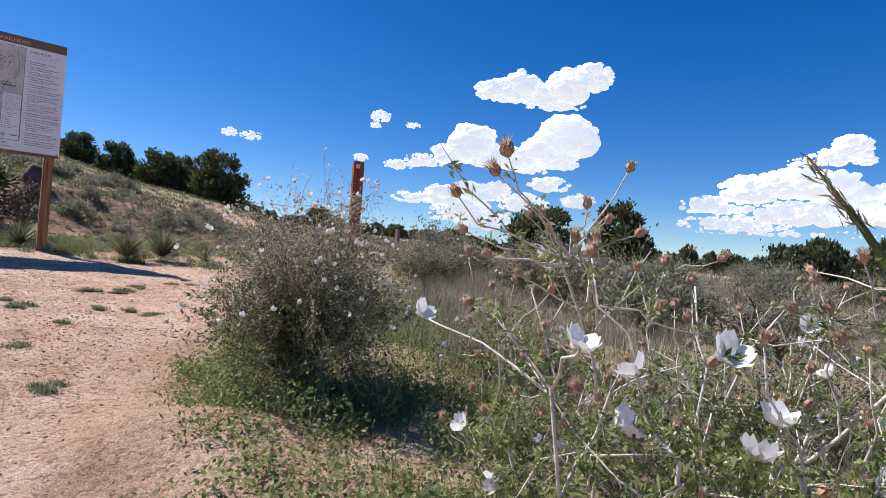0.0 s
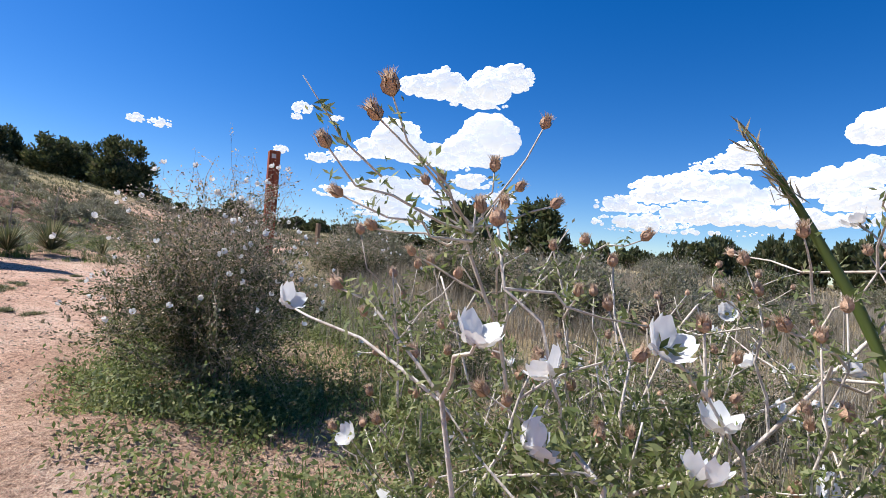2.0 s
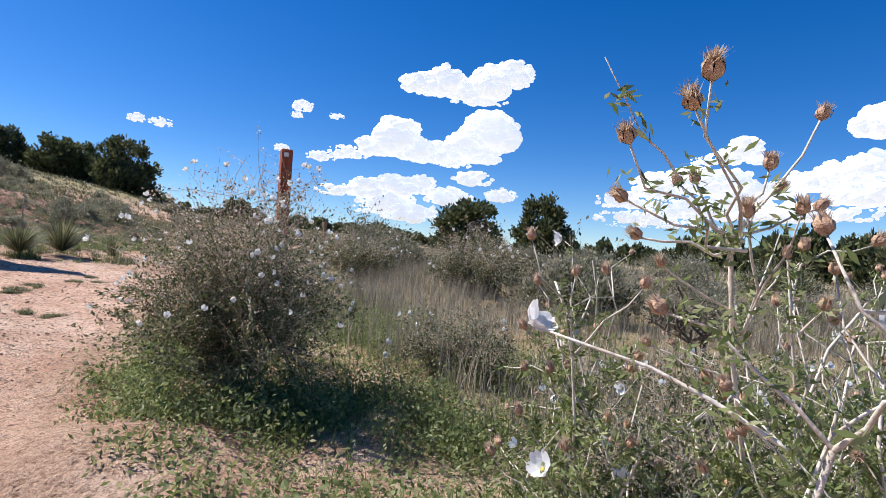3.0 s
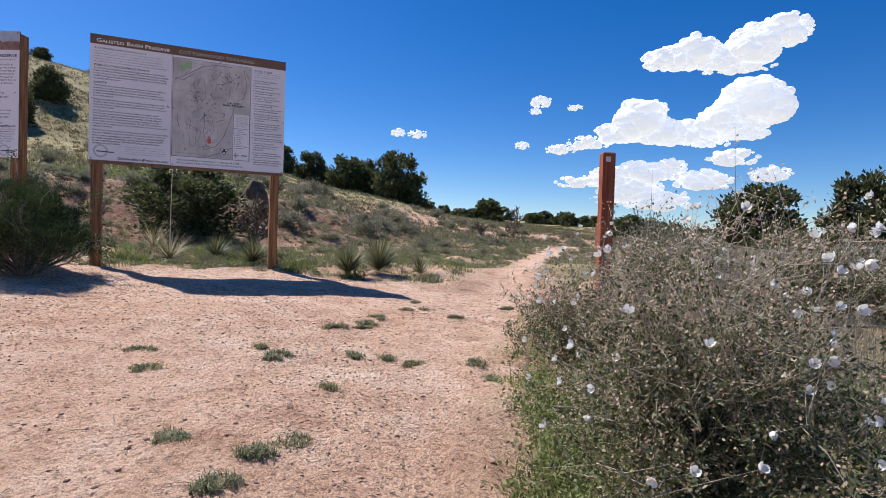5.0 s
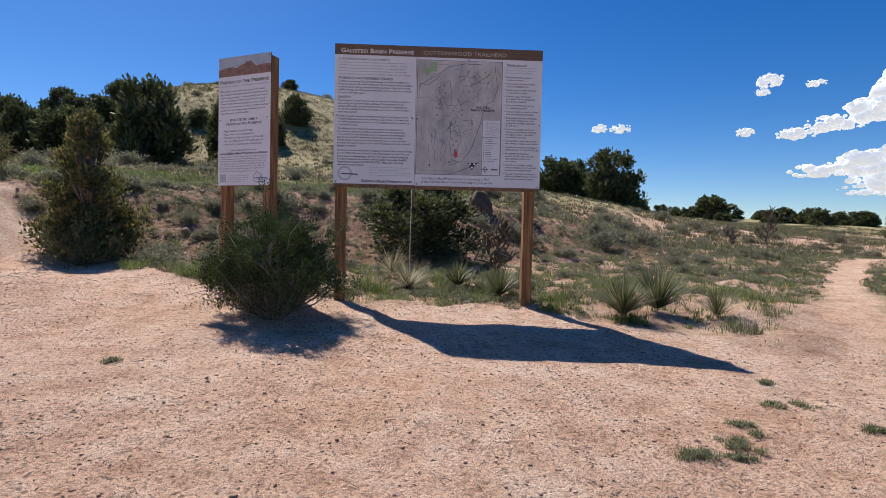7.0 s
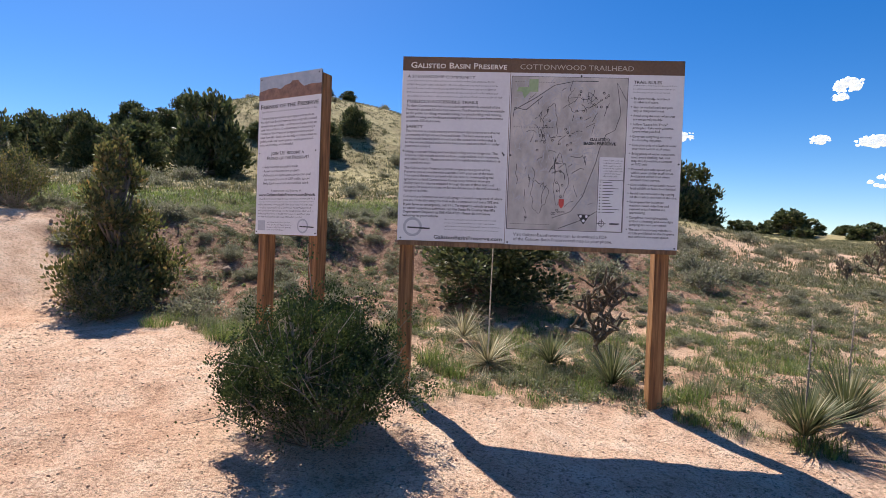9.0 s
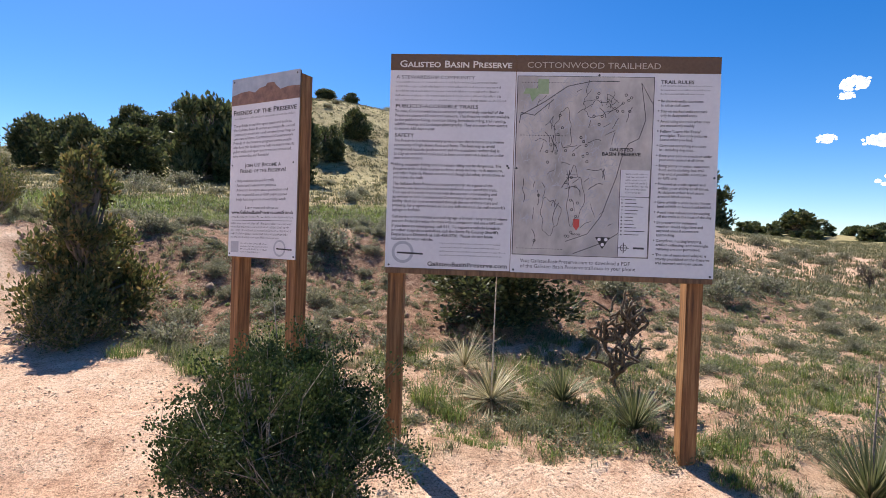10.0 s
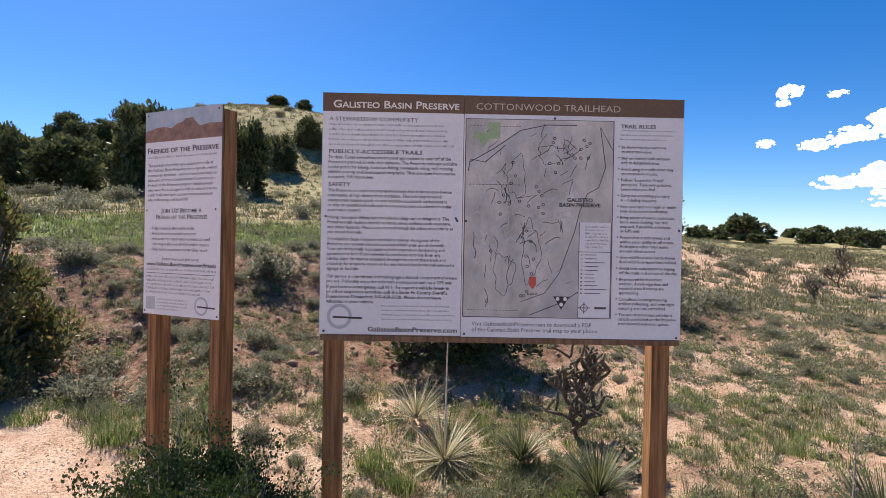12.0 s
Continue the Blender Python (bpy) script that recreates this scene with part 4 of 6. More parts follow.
def make_tree(x, y, h, w, meshes, label, turn, name="juniper_tree", group=""):
    g = thing(name, x, y, h1(x, y) - 0.02, label, "tree", group)
    part("trunk", meshes[0], g)
    part("crown", meshes[1], g)
    g.matrix_basis = Matrix.LocRotScale((x, y, h1(x, y) - 0.02), Euler((0, 0, turn)), (w, w, h))
    return g


def junipers():
    rng = np.random.default_rng(21)
    mid = [juniper_meshes(100 + i, 50, 9500, 0.034) for i in range(4)]
    far = [juniper_meshes(200 + i, 34, 2600, 0.062) for i in range(4)]
    placed = ((-25.9, 41.7, 13.6, 3.0), (-28.7, 37.6, 11.8, 2.8), (-19.6, 24.4, 7.6, 3.9), (-22.5, 24.8, 7.8, 3.2), (-11.3, 26.5, 9.1, 3.3), (-15.2, 24.0, 9.3, 4.0), (-11.7, 34.7, 9.9, 2.7), (-11.2, 41.1, 12.6, 3.0), (-18.8, 57.6, 18.2, 2.7), (-16.0, 58.5, 18.3, 2.0), (-26.2, 38.5, 11.5, 3.1),
              (-26.0, 28.0, 8.8, 3.6), (-30.0, 30.0, 9.2, 3.6), (-24.5, 33.0, 10.2, 3.0), (-21.5, 36.0, 10.0, 3.0), (-18.0, 37.5, 10.4, 2.2), (-33.0, 26.0, 8.2, 3.6), (15.0, 36.3, 8.0, 4.8), (11.3, 39.4, 7.8, 4.3), (8.5, 42.0, 8.1, 3.4), (13.4, 41.5, 7.7, 3.6), (5.6, 41.0, 8.3, 3.0), (21.8, 7.6, 3.45, 4.0), (26.4, 6.1, 4.0, 3.6))
    for i, (x, y, top, w) in enumerate(placed):
        w = w * 1.1
        make_tree(x, y, min(max(1.3, top - h1(x, y)), 1.2 * w), w, mid[i % 4], "dense dark-green juniper tree on the dry hillside", rng.uniform(0, 6.3), group="hillside junipers")
    for i, (x, y, h, w) in enumerate(((41.0, 36.7, 2.5, 5.4), (-10.2, 5.4, 1.9, 1.5), (-11.6, 6.6, 2.1, 1.7))):
        make_tree(x, y, h, w, mid[i], "dense dark-green juniper tree in dry grass", rng.uniform(0, 6.3), group="hillside junipers")
    spots = [(45, 77, 4.2, 7.0), (50, 80, 3.0, 5.0), (62, 84, 3.6, 5.8), (72, 82.6, 3.6, 6.0), (22.8, 52, 1.9, 2.6), (27, 54, 1.6, 2.2), (33, 60, 2.0, 3), (57, 70, 3.2, 4.5), (82, 80, 3.6, 5.0), (-48, 33, 3.6, 4.0), (-40, 26, 3.8, 4.2), (-36, 31, 3.4, 3.6)]
    for _ in range(110):
        b = rng.uniform(60, 112)
        a, d = radians(b), rng.uniform(58 if b < 78 else 34, 120)
        spots.append((0.6 + d * math.sin(a), -9.6 + d * math.cos(a), rng.uniform(2.6, 4.4) + (0.008 if b < 72 else 0.026) * d, rng.uniform(2.4, 4.8)))
    for _ in range(44):
        a, d = radians(rng.uniform(20, 58)), rng.uniform(75, 150)
        spots.append((0.6 + d * math.sin(a), -9.6 + d * math.cos(a), rng.uniform(1.6, 3.2), rng.uniform(2.6, 5.0)))
    for i, (x, y, h, w) in enumerate(spots):
        make_tree(x, y, h, w, far[i % 4], "distant dark-green juniper tree", rng.uniform(0, 6.3), group="distant junipers").location.z -= 0.10 * h
    make_tree(-5.6, 2.6, 2.65, 2.35, juniper_meshes(300, 110, 17000, 0.0155, 0.10, M_OPENJUN, True), "open olive-brown young juniper beside the sandy trail", 0.7)
    make_tree(-0.30, 4.4, 1.65, 2.7, juniper_meshes(301, 44, 13000, 0.022, 0.3, M_JUNIPER), "low dark juniper growing behind the signs", 2.0)


junipers()


def leafy_shrub(x, y, r, h, seed, n_stems, leaf_n, leaf, mat, label, name="shrub", stem_mat=None, long=1.7, group="", data=None, clump=0.0):
    """A rounded shrub: stems from one root, twigs, and leaves along them."""
    g = thing(name, x, y, h1(x, y) - 0.01, label, "shrub", group)
    if data is None:
        rng = np.random.default_rng(seed)
        st, lf, tips = Soup(), Soup(), []
        for i in range(n_stems):
            a, e = rng.uniform(0, 2 * math.pi), rng.uniform(0.05, 1.0) ** 0.7
            tip = np.array([math.cos(a) * r * e, math.sin(a) * r * e, h * (1.0 - 0.55 * e * e) * rng.uniform(0.65, 1.05)])
            mid = tip * np.array([0.62, 0.62, 0.42]) + rng.normal(size=3) * 0.04 * r
            tube(st, [(rng.normal() * 0.03, rng.normal() * 0.03, -0.03), mid, tip], (0.011, 0.007, 0.002), 4)
            tips += [(mid, tip)] * 2
            for _ in range(4):
                k = rng.uniform(0.15, 1)
                s0 = mid + (tip - mid) * k
                s1 = s0 + rng.normal(size=3) * r * (0.15 if clump else 0.24) + np.array([0, 0, 0.06 * h])
                s1[2] = max(s1[2], 0.02 if not clump else 0.12)
                tube(st, [s0, s1], (0.004, 0.0015), 3)
                tips.append((s0, s1))
        a0 = np.array([t[0] for t in tips])
        a1 = np.array([t[1] for t in tips])
        pick = rng.integers(0, len(tips), leaf_n)
        k = rng.uniform(0.0, 1.08, leaf_n)[:, None]
        if clump:
            k = 1.0 - 0.35 * k ** 2
        pos = a0[pick] + (a1[pick] - a0[pick]) * k + rng.normal(size=(leaf_n, 3)) * max(leaf * 1.6, clump)
        if clump:
            hold = np.array([noise.noise(Vector(p) * 5.5) + 0.5 * noise.noise(Vector(p) * 13) for p in pos]) > -0.16
            pos, pick, leaf_n = pos[hold], pick[hold], int(hold.sum())
        pos[:, 2] = np.clip(pos[:, 2], 0.008, None)
        leaves(lf, rng, pos, leaf * rng.uniform(0.5, 1.25, leaf_n), long, (a1 - a0)[pick] / (np.linalg.norm((a1 - a0)[pick], axis=1)[:, None] + 1e-6) + np.array([0, 0, 0.5]))
        data = st.mesh("branchwork", stem_mat or M_STEMDARK, True), lf.mesh("foliage", mat)
    part("branchwork", data[0], g)
    part("foliage", data[1], g)
    return g, data


leafy_shrub(-1.60, -1.1, 0.70, 1.02, 61, 150, 120000, 0.0145, M_SUMAC, "dense dark-green leafy shrub beside the sign post", "green_shrub", long=1.25, clump=0.036)


def flower_meshes(rng, r):
    """Five cupped white petals round a yellow boss; the meshes are shared."""
    petals = []
    for i in range(5):
        s = Soup()
        a = i * 2 * math.pi / 5 + rng.uniform(-0.2, 0.2)
        cup = rng.uniform(0.75, 1.35)
        grid = []
        for iu in range(6):
            u = iu / 5
            half = 0.60 * math.sin(math.pi * (0.08 + 0.80 * u)) ** 0.8
            for iv in range(5):
                v = (iv - 2) / 2
                rad = r * (0.10 + 0.95 * u)
                zz = r * (cup * u ** 1.4 + 0.10 * v * v * u + 0.10 * math.sin(7 * u + 4 * v + 2.3 * i))
                ex = half * v * r
                grid.append((math.cos(a) * rad - math.sin(a) * ex, math.sin(a) * rad + math.cos(a) * ex, zz))
        idx = np.arange(30).reshape(6, 5)
        s.add(grid, np.stack([idx[:-1, :-1], idx[1:, :-1], idx[1:, 1:], idx[:-1, 1:]], -1).reshape(-1, 4))
        petals.append(s.mesh("petal", M_PETAL, True))
    bm = bmesh.new()
    bmesh.ops.create_icosphere(bm, subdivisions=2, radius=r * 0.2)
    for v in bm.verts:
        v.co *= 1 + 0.35 * noise.noise(v.co * 900 * 0.02 / r)
        v.co.z = v.co.z * 0.6 + r * 0.12
    boss = to_mesh("stamens", bm, M_POLLEN)
    return petals, boss


def bud_mesh(rng, r, seed, pink):
    """A dry calyx: pointed sepals closing over a feathery tuft."""
    s = Soup()
    for i in range(6):
        a = i * math.pi / 3 + rng.uniform(-0.1, 0.1)
        rows = []
        for k, (rad, zz, wd) in enumerate(((0.14, 0.0, 0.34), (0.66, 0.5, 0.82), (0.74, 1.1, 0.78), (rng.uniform(0.3, 0.7), 1.75, 0.10))):
            c, d = math.cos(a), math.sin(a)
            rows += [(r * (c * rad - d * wd * 0.5), r * (d * rad + c * wd * 0.5), r * zz), (r * (c * rad + d * wd * 0.5), r * (d * rad - c * wd * 0.5), r * zz)]
        q = [(2 * k, 2 * k + 1, 2 * k + 3, 2 * k + 2) for k in range(3)]
        s.add(rows, q)
    cal = s.mesh("calyx", M_BUD, True)
    t = Soup()
    n = 70
    blades(t, rng, np.stack([rng.normal(size=n) * r * 0.22, rng.normal(size=n) * r * 0.22, np.full(n, r * 0.5)], 1), np.full(n, r * rng.uniform(1.5, 2.1)), np.full(n, r * 0.10), np.full(n, 0.55), np.full(n, 0.2))
    return cal, t.mesh("tuft", pink)


def plume_bush(x, y, r, h, seed, n_stems, leaf_n, leaf, n_flower, flower_r, n_bud, label, stem_r=0.003, whip=0.25, spread=1.0):
    """Apache plume: pale whippy stems, tiny leaves, white flowers and feathery heads on long stalks."""
    rng = np.random.default_rng(seed)
    g = thing("flowering_bush", x, y, h1(x, y) - 0.01, label, "bush")
    st, lf, seg, ends = Soup(), Soup(), [], []
    lumps = rng.uniform(0, 60, 3)
    for i in range(n_stems // 2):
        a, e = rng.uniform(0, 2 * math.pi), rng.uniform(0.05, 1.0) ** 0.6
        lump = 1.0 + 0.55 * noise.noise(Vector((math.cos(a) * 1.6, math.sin(a) * 1.6, e)) + Vector(lumps))
        top = np.array([math.cos(a) * r * e * spread * lump, math.sin(a) * r * e * spread * lump, h * (1.0 - 0.55 * e * e) * rng.uniform(0.5, 1.0) * min(1.1, 0.7 + 0.3 * lump)])
        root = np.array([math.cos(a) * 0.12 * r * e, math.sin(a) * 0.12 * r * e, -0.03])
        q = [root] + [root + (top - root) * np.array([k ** 1.5, k ** 1.5, k ** 0.8]) + rng.normal(size=3) * 0.085 * r for k in (0.25, 0.5, 0.75)] + [top]
        q[1][2] = max(q[1][2], 0.04)
        tube(st, q, (stem_r * 1.6, stem_r * 1.3, stem_r, stem_r * 0.7, stem_r * 0.3), 5)
        seg += [(q[1], q[2]), (q[2], q[3]), (q[3], q[4])]
        ends.append((q[4], q[4] - q[3]))
        for _ in range(9):
            j = rng.choice((1, 2, 2, 3, 3))
            s0 = q[j] + (q[j + 1] - q[j]) * rng.uniform(0, 1)
            d = rng.normal(size=3) * 0.75 + np.array([math.cos(a) * 0.35, math.sin(a) * 0.35, 0.4])
            s1 = s0 + d / np.linalg.norm(d) * h * rng.uniform(0.08, whip)
            s1[2] = max(s1[2], 0.03)
            bend = (s0 + s1) / 2 + rng.normal(size=3) * 0.02
            tube(st, [s0, bend, s1], (stem_r * 0.7, stem_r * 0.5, stem_r * 0.22), 4)
            seg += [(s0, bend), (bend, s1)]
            ends.append((s1, s1 - bend))
            for _ in range(2):
                t0 = bend + (s1 - bend) * rng.uniform(0, 0.9)
                d = rng.normal(size=3) * 0.8 + np.array([0, 0, 0.45])
                t1 = t0 + d / np.linalg.norm(d) * h * rng.uniform(0.03, 0.10)
                tube(st, [t0, t1], (stem_r * 0.36, stem_r * 0.16), 3)
                seg.append((t0, t1))
                ends.append((t1, t1 - t0))
    a0, a1 = np.array([t[0] for t in seg]), np.array([t[1] for t in seg])
    pick = rng.integers(0, len(seg), leaf_n)
    k = rng.uniform(0, 1.0, leaf_n)[:, None]
    pos = a0[pick] + (a1 - a0)[pick] * k + rng.normal(size=(leaf_n, 3)) * leaf * 0.9
    pos[:, 2] = np.clip(pos[:, 2], 0.005, None)
    low = pos[:, 2] < h * (0.34 + 0.60 * rng.uniform(0, 1, leaf_n) ** 2.2)
    ax = (a1 - a0)[pick] / (np.linalg.norm((a1 - a0)[pick], axis=1)[:, None] + 1e-6)
    leaves(lf, rng, pos[low], leaf * rng.uniform(0.45, 1.2, low.sum()), 2.2, ax[low])
    fz = Soup()
    tipv = np.array([e[0] for e in ends])
    m = leaf_n // 5
    at = tipv[rng.integers(0, len(tipv), m)]
    leaves(fz, rng, at + rng.normal(size=(m, 3)) * leaf * 1.7, leaf * 0.8 * rng.uniform(0.4, 1.2, m), 1.6)
    part("seed_fluff", fz.mesh("seed_fluff", M_BUDPINK), g, "dry tan and pinkish feathery seed heads")
    part("branchwork", st.mesh("branchwork", M_TWIG, True), g, "dry tan whippy stems")
    part("foliage", lf.mesh("foliage", M_PLUME), g, "tiny grey-green leaves")
    hi = [e for e in ends if e[0][2] > h * 0.3]
    reach = np.array([math.hypot(e[0][0], e[0][1]) / r + e[0][2] / h for e in hi]) + rng.uniform(0, 0.7, len(hi))
    order = np.argsort(-reach)
    order = np.concatenate([order[::2], order[1::2]])
    petals, boss = flower_meshes(rng, flower_r)
    one = Soup()
    for pm in petals:
        co = np.array([v.co[:] for v in pm.vertices])
        one.add(co, np.array([f.vertices[:] for f in pm.polygons]))
    whole = one.mesh("flower", M_PETAL, True)
    cal, tuft = bud_mesh(rng, flower_r * 0.42, seed, M_BUDPINK)
    for n, i in enumerate(order[: n_flower + n_bud]):
        p, d = hi[i]
        d = d / np.linalg.norm(d) + rng.normal(size=3) * 0.35
        m = Vector(d).to_track_quat("Z", "Y").to_matrix().to_4x4()
        if n < n_flower:
            f = part("flower", whole, g, "open white five-petalled flower")
            f.matrix_basis = Matrix.Translation(p) @ m
            part("stamens", boss, f)
        else:
            f = part("bud", cal, g, "dry brown bud with feathery tip")
            f.matrix_basis = Matrix.Translation(p) @ m
            part("tuft", tuft, f)
    return g


PLUME_LABEL = "straggly flowering desert bush with small white flowers"
plume_bush(1.93, -6.88, 0.56, 1.38, 71, 200, 66000, 0.0102, 90, 0.0135, 90, PLUME_LABEL + " beside the sand", 0.0024, 0.28)
plume_bush(2.98, -5.0, 0.72, 1.05, 72, 170, 50000, 0.0105, 50, 0.0145, 50, PLUME_LABEL + " by the trail post", 0.0025, 0.26)
plume_bush(7.9, -3.9, 1.25, 1.30, 73, 120, 26000, 0.020, 24, 0.026, 30, PLUME_LABEL + " in dry grass", 0.005, 0.24)
plume_bush(6.9, -1.7, 0.95, 1.05, 74, 100, 18000, 0.019, 16, 0.024, 20, PLUME_LABEL + " in dry grass", 0.0045, 0.24)
plume_bush(3.5, -7.2, 0.6, 0.60, 75, 80, 18000, 0.0105, 12, 0.018, 26, PLUME_LABEL + " among weeds", 0.0024, 0.26)
plume_bush(4.2, -8.9, 0.8, 0.75, 76, 90, 20000, 0.012, 16, 0.019, 30, PLUME_LABEL + " among weeds", 0.0026, 0.26)
plume_bush(2.30, -9.1, 0.55, 0.70, 77, 90, 22000, 0.0095, 18, 0.016, 34, PLUME_LABEL + " among weeds", 0.0021, 0.28)


def near_plume():
    """The bush that the camera stoops to: forking pale canes with buds, leaf tufts and open flowers of five petals each."""
    rng = np.random.default_rng(81)
    bx, by = 1.08, -9.50
    bz = h1(bx, by) - 0.01
    base = np.array([bx, by, bz])
    g = thing("flowering_bush", bx, by, bz, "tall flowering desert bush with white flowers and brown buds", "bush")
    st, lf = Soup(), Soup()
    seg, forks = [], []
    petals, boss = flower_meshes(rng, 0.0108)
    kinds = [bud_mesh(rng, 0.0052, i, M_BUDPINK) for i in range(3)]

    def clear(p):
        dx, dy = p[0] - 0.50, p[1] + 9.90
        return math.hypot(dx, dy) > 0.27 and dx > 0.55 * dy + (0.0 if p[2] > 0.1 else 0.10)

    def limb(a, b, r0, r1, n=5, crook=0.05, arch=0.0):
        a, b = np.asarray(a, dtype=float), np.asarray(b, dtype=float)
        L = np.linalg.norm(b - a)
        q = []
        for i in range(n + 1):
            k = i / n
            w = math.sin(math.pi * k)
            q.append(a + (b - a) * k + rng.normal(size=3) * crook * L * w + np.array([0, 0, arch * L * w]))
        tube(st, [p - base for p in q], np.linspace(r0, r1, n + 1), 6)
        seg.extend(zip(q[:-1], q[1:]))
        return q

    def flower(tip, face):
        f = part("flower", boss, g, "open white five-petalled flower")
        f.matrix_basis = Matrix.Translation(Vector(tip) - Vector(base)) @ Vector(face).to_track_quat("Z", "Y").to_matrix().to_4x4() @ Matrix.Diagonal((*[rng.uniform(0.9, 1.15)] * 3, 1))
        for pm in petals:
            part("petal", pm, f)

    def bud(tip, d, k=1.0):
        a, b = kinds[rng.integers(0, 3)]
        f = part("bud", a, g, "dry brown bud with feathery tip")
        f.matrix_basis = Matrix.Translation(Vector(tip) - Vector(base)) @ Vector(d).to_track_quat("Z", "Y").to_matrix().to_4x4() @ Matrix.Diagonal((k, k, k, 1))
        part("tuft", b, f)

    def twig_to(tip, r=0.0011):
        tip = np.asarray(tip, dtype=float)
        low = [q for q in forks if q[2] < tip[2] - 0.02] or forks
        root = min(low, key=lambda q: np.linalg.norm(q - tip))
        return limb(root, tip, r, r * 0.5, 4, 0.04, 0.05)

    toward = Vector((-0.12, -0.08, 1.0))
    # canes that rise and lean outward from the root
    for end in ((0.828, -9.584, 0.303), (0.741, -9.648, 0.216), (0.776, -9.721, 0.185), (0.847, -9.821, 0.184), (1.066, -9.843, 0.305), (1.25, -9.62, 0.25), (1.38, -9.45, 0.28), (1.15, -9.28, 0.26), (0.98, -9.38, 0.22), (1.36, -9.78, 0.22), (0.92, -9.44, 0.12), (1.22, -9.93, 0.16), (0.95, -9.66, 0.14), (1.02, -9.76, 0.10), (1.5, -9.6, 0.2), (0.87, -9.50, 0.02)):
        root = base + np.array([rng.normal() * 0.05, rng.normal() * 0.05, 0.0])
        q = limb(root, end, 0.0029, 0.0015, 7, 0.035, 0.10)
        forks.extend(q[2:])
    for level, count, reach, r in ((1, 110, 0.20, 0.0015), (2, 260, 0.11, 0.0010)):
        grown = []
        for i in range(count):
            p = forks[rng.integers(0, len(forks))]
            d = rng.normal(size=3) * 0.7 + np.array([0, 0, 0.75]) + (p - base) * 0.5
            tip = p + d / np.linalg.norm(d) * reach * rng.uniform(0.5, 1.2)
            if not clear(tip) or tip[2] > 0.33:
                continue
            q = limb(p, tip, r, r * 0.5, 4, 0.06, 0.0)
            grown.extend(q[1:-1])
            pick = rng.uniform()
            if pick < 0.07:
                flower(tip, toward + Vector(rng.normal(size=3) * 0.6))
            elif pick < 0.62:
                bud(tip, q[-1] - q[-2] + np.array([0, 0, 0.02]), rng.uniform(0.8, 1.3))
        forks.extend(grown)
    for tip in ((0.743, -9.500, 0.248), (0.719, -9.684, 0.251), (0.759, -9.699, 0.235), (0.736, -9.702, 0.208), (0.804, -9.734, 0.248), (0.789, -9.760, 0.197), (0.860, -9.748, 0.203), (0.920, -9.825, 0.227), (0.892, -9.857, 0.213), (0.983, -9.838, 0.221), (1.103, -9.787, 0.34)):
        twig_to(tip, 0.0014)
        flower(tip, toward + Vector(rng.normal(size=3) * 0.4))
    hub = np.array((0.828, -9.584, 0.303))
    for tip, k in (((0.744, -9.592, 0.380), 1.35), ((0.741, -9.586, 0.366), 1.15), ((0.724, -9.561, 0.348), 1.05), ((0.743, -9.553, 0.322), 0.9), ((0.778, -9.548, 0.304), 0.9), ((0.862, -9.622, 0.384), 1.0), ((0.836, -9.601, 0.350), 1.0), ((0.866, -9.600, 0.341), 0.9), ((0.885, -9.619, 0.331), 1.0), ((0.825, -9.563, 0.342), 0.8), ((0.817, -9.556, 0.340), 0.8)):
        q = limb(hub + rng.normal(size=3) * 0.006, tip, 0.0011, 0.0006, 4, 0.05, -0.04)
        bud(tip, q[-1] - q[-2] + np.array([0, 0, 0.008]), k)
    limb((0.755, -9.575, 0.335), (0.708, -9.553, 0.388), 0.0008, 0.0003, 4, 0.05)
    for tip in ((0.816, -9.548, 0.288), (0.723, -9.584, 0.266), (0.968, -9.767, 0.318), (0.909, -9.770, 0.258), (1.001, -9.810, 0.365), (0.998, -9.839, 0.395), (0.977, -9.601, 0.307), (1.002, -9.643, 0.315), (0.897, -9.513, 0.225), (0.932, -9.621, 0.264), (0.88, -9.69, 0.23), (0.95, -9.71, 0.25), (1.04, -9.70, 0.27)):
        q = twig_to(tip, 0.0011)
        bud(tip, q[-1] - q[-2] + np.array([0, 0, 0.012]), rng.uniform(0.8, 1.15))
    # tufts of small lobed leaves, thick low down and sparse above
    a0, a1 = np.array([t[0] for t in seg]), np.array([t[1] for t in seg])
    n = 12500
    pick = rng.integers(0, len(seg), n)
    c = a0[pick] + (a1 - a0)[pick] * rng.uniform(0, 1, n)[:, None]
    low = rng.uniform(0, 1, n) < np.interp(c[:, 2], [-0.05, 0.14, 0.22, 0.32], [1.0, 0.75, 0.25, 0.10])
    c = c[low]
    o = rng.normal(size=c.shape) + np.array([0, 0, 0.4])
    c = c + o / np.linalg.norm(o, axis=1)[:, None] * rng.uniform(0.001, 0.012, len(c))[:, None]
    per = 7
    ax = np.repeat(o, per, 0) + rng.normal(size=(len(c) * per, 3)) * 0.9
    pos = np.repeat(c, per, 0) + rng.normal(size=(len(c) * per, 3)) * 0.0035
    leaves(lf, rng, pos - base, 0.0024 * rng.uniform(0.6, 1.4, len(pos)), 3.4, ax)
    part("branchwork", st.mesh("branchwork", M_STEM, True), g, "pale whippy stems")
    part("foliage", lf.mesh("foliage", M_HERB), g, "tiny green lobed leaves")


near_plume()


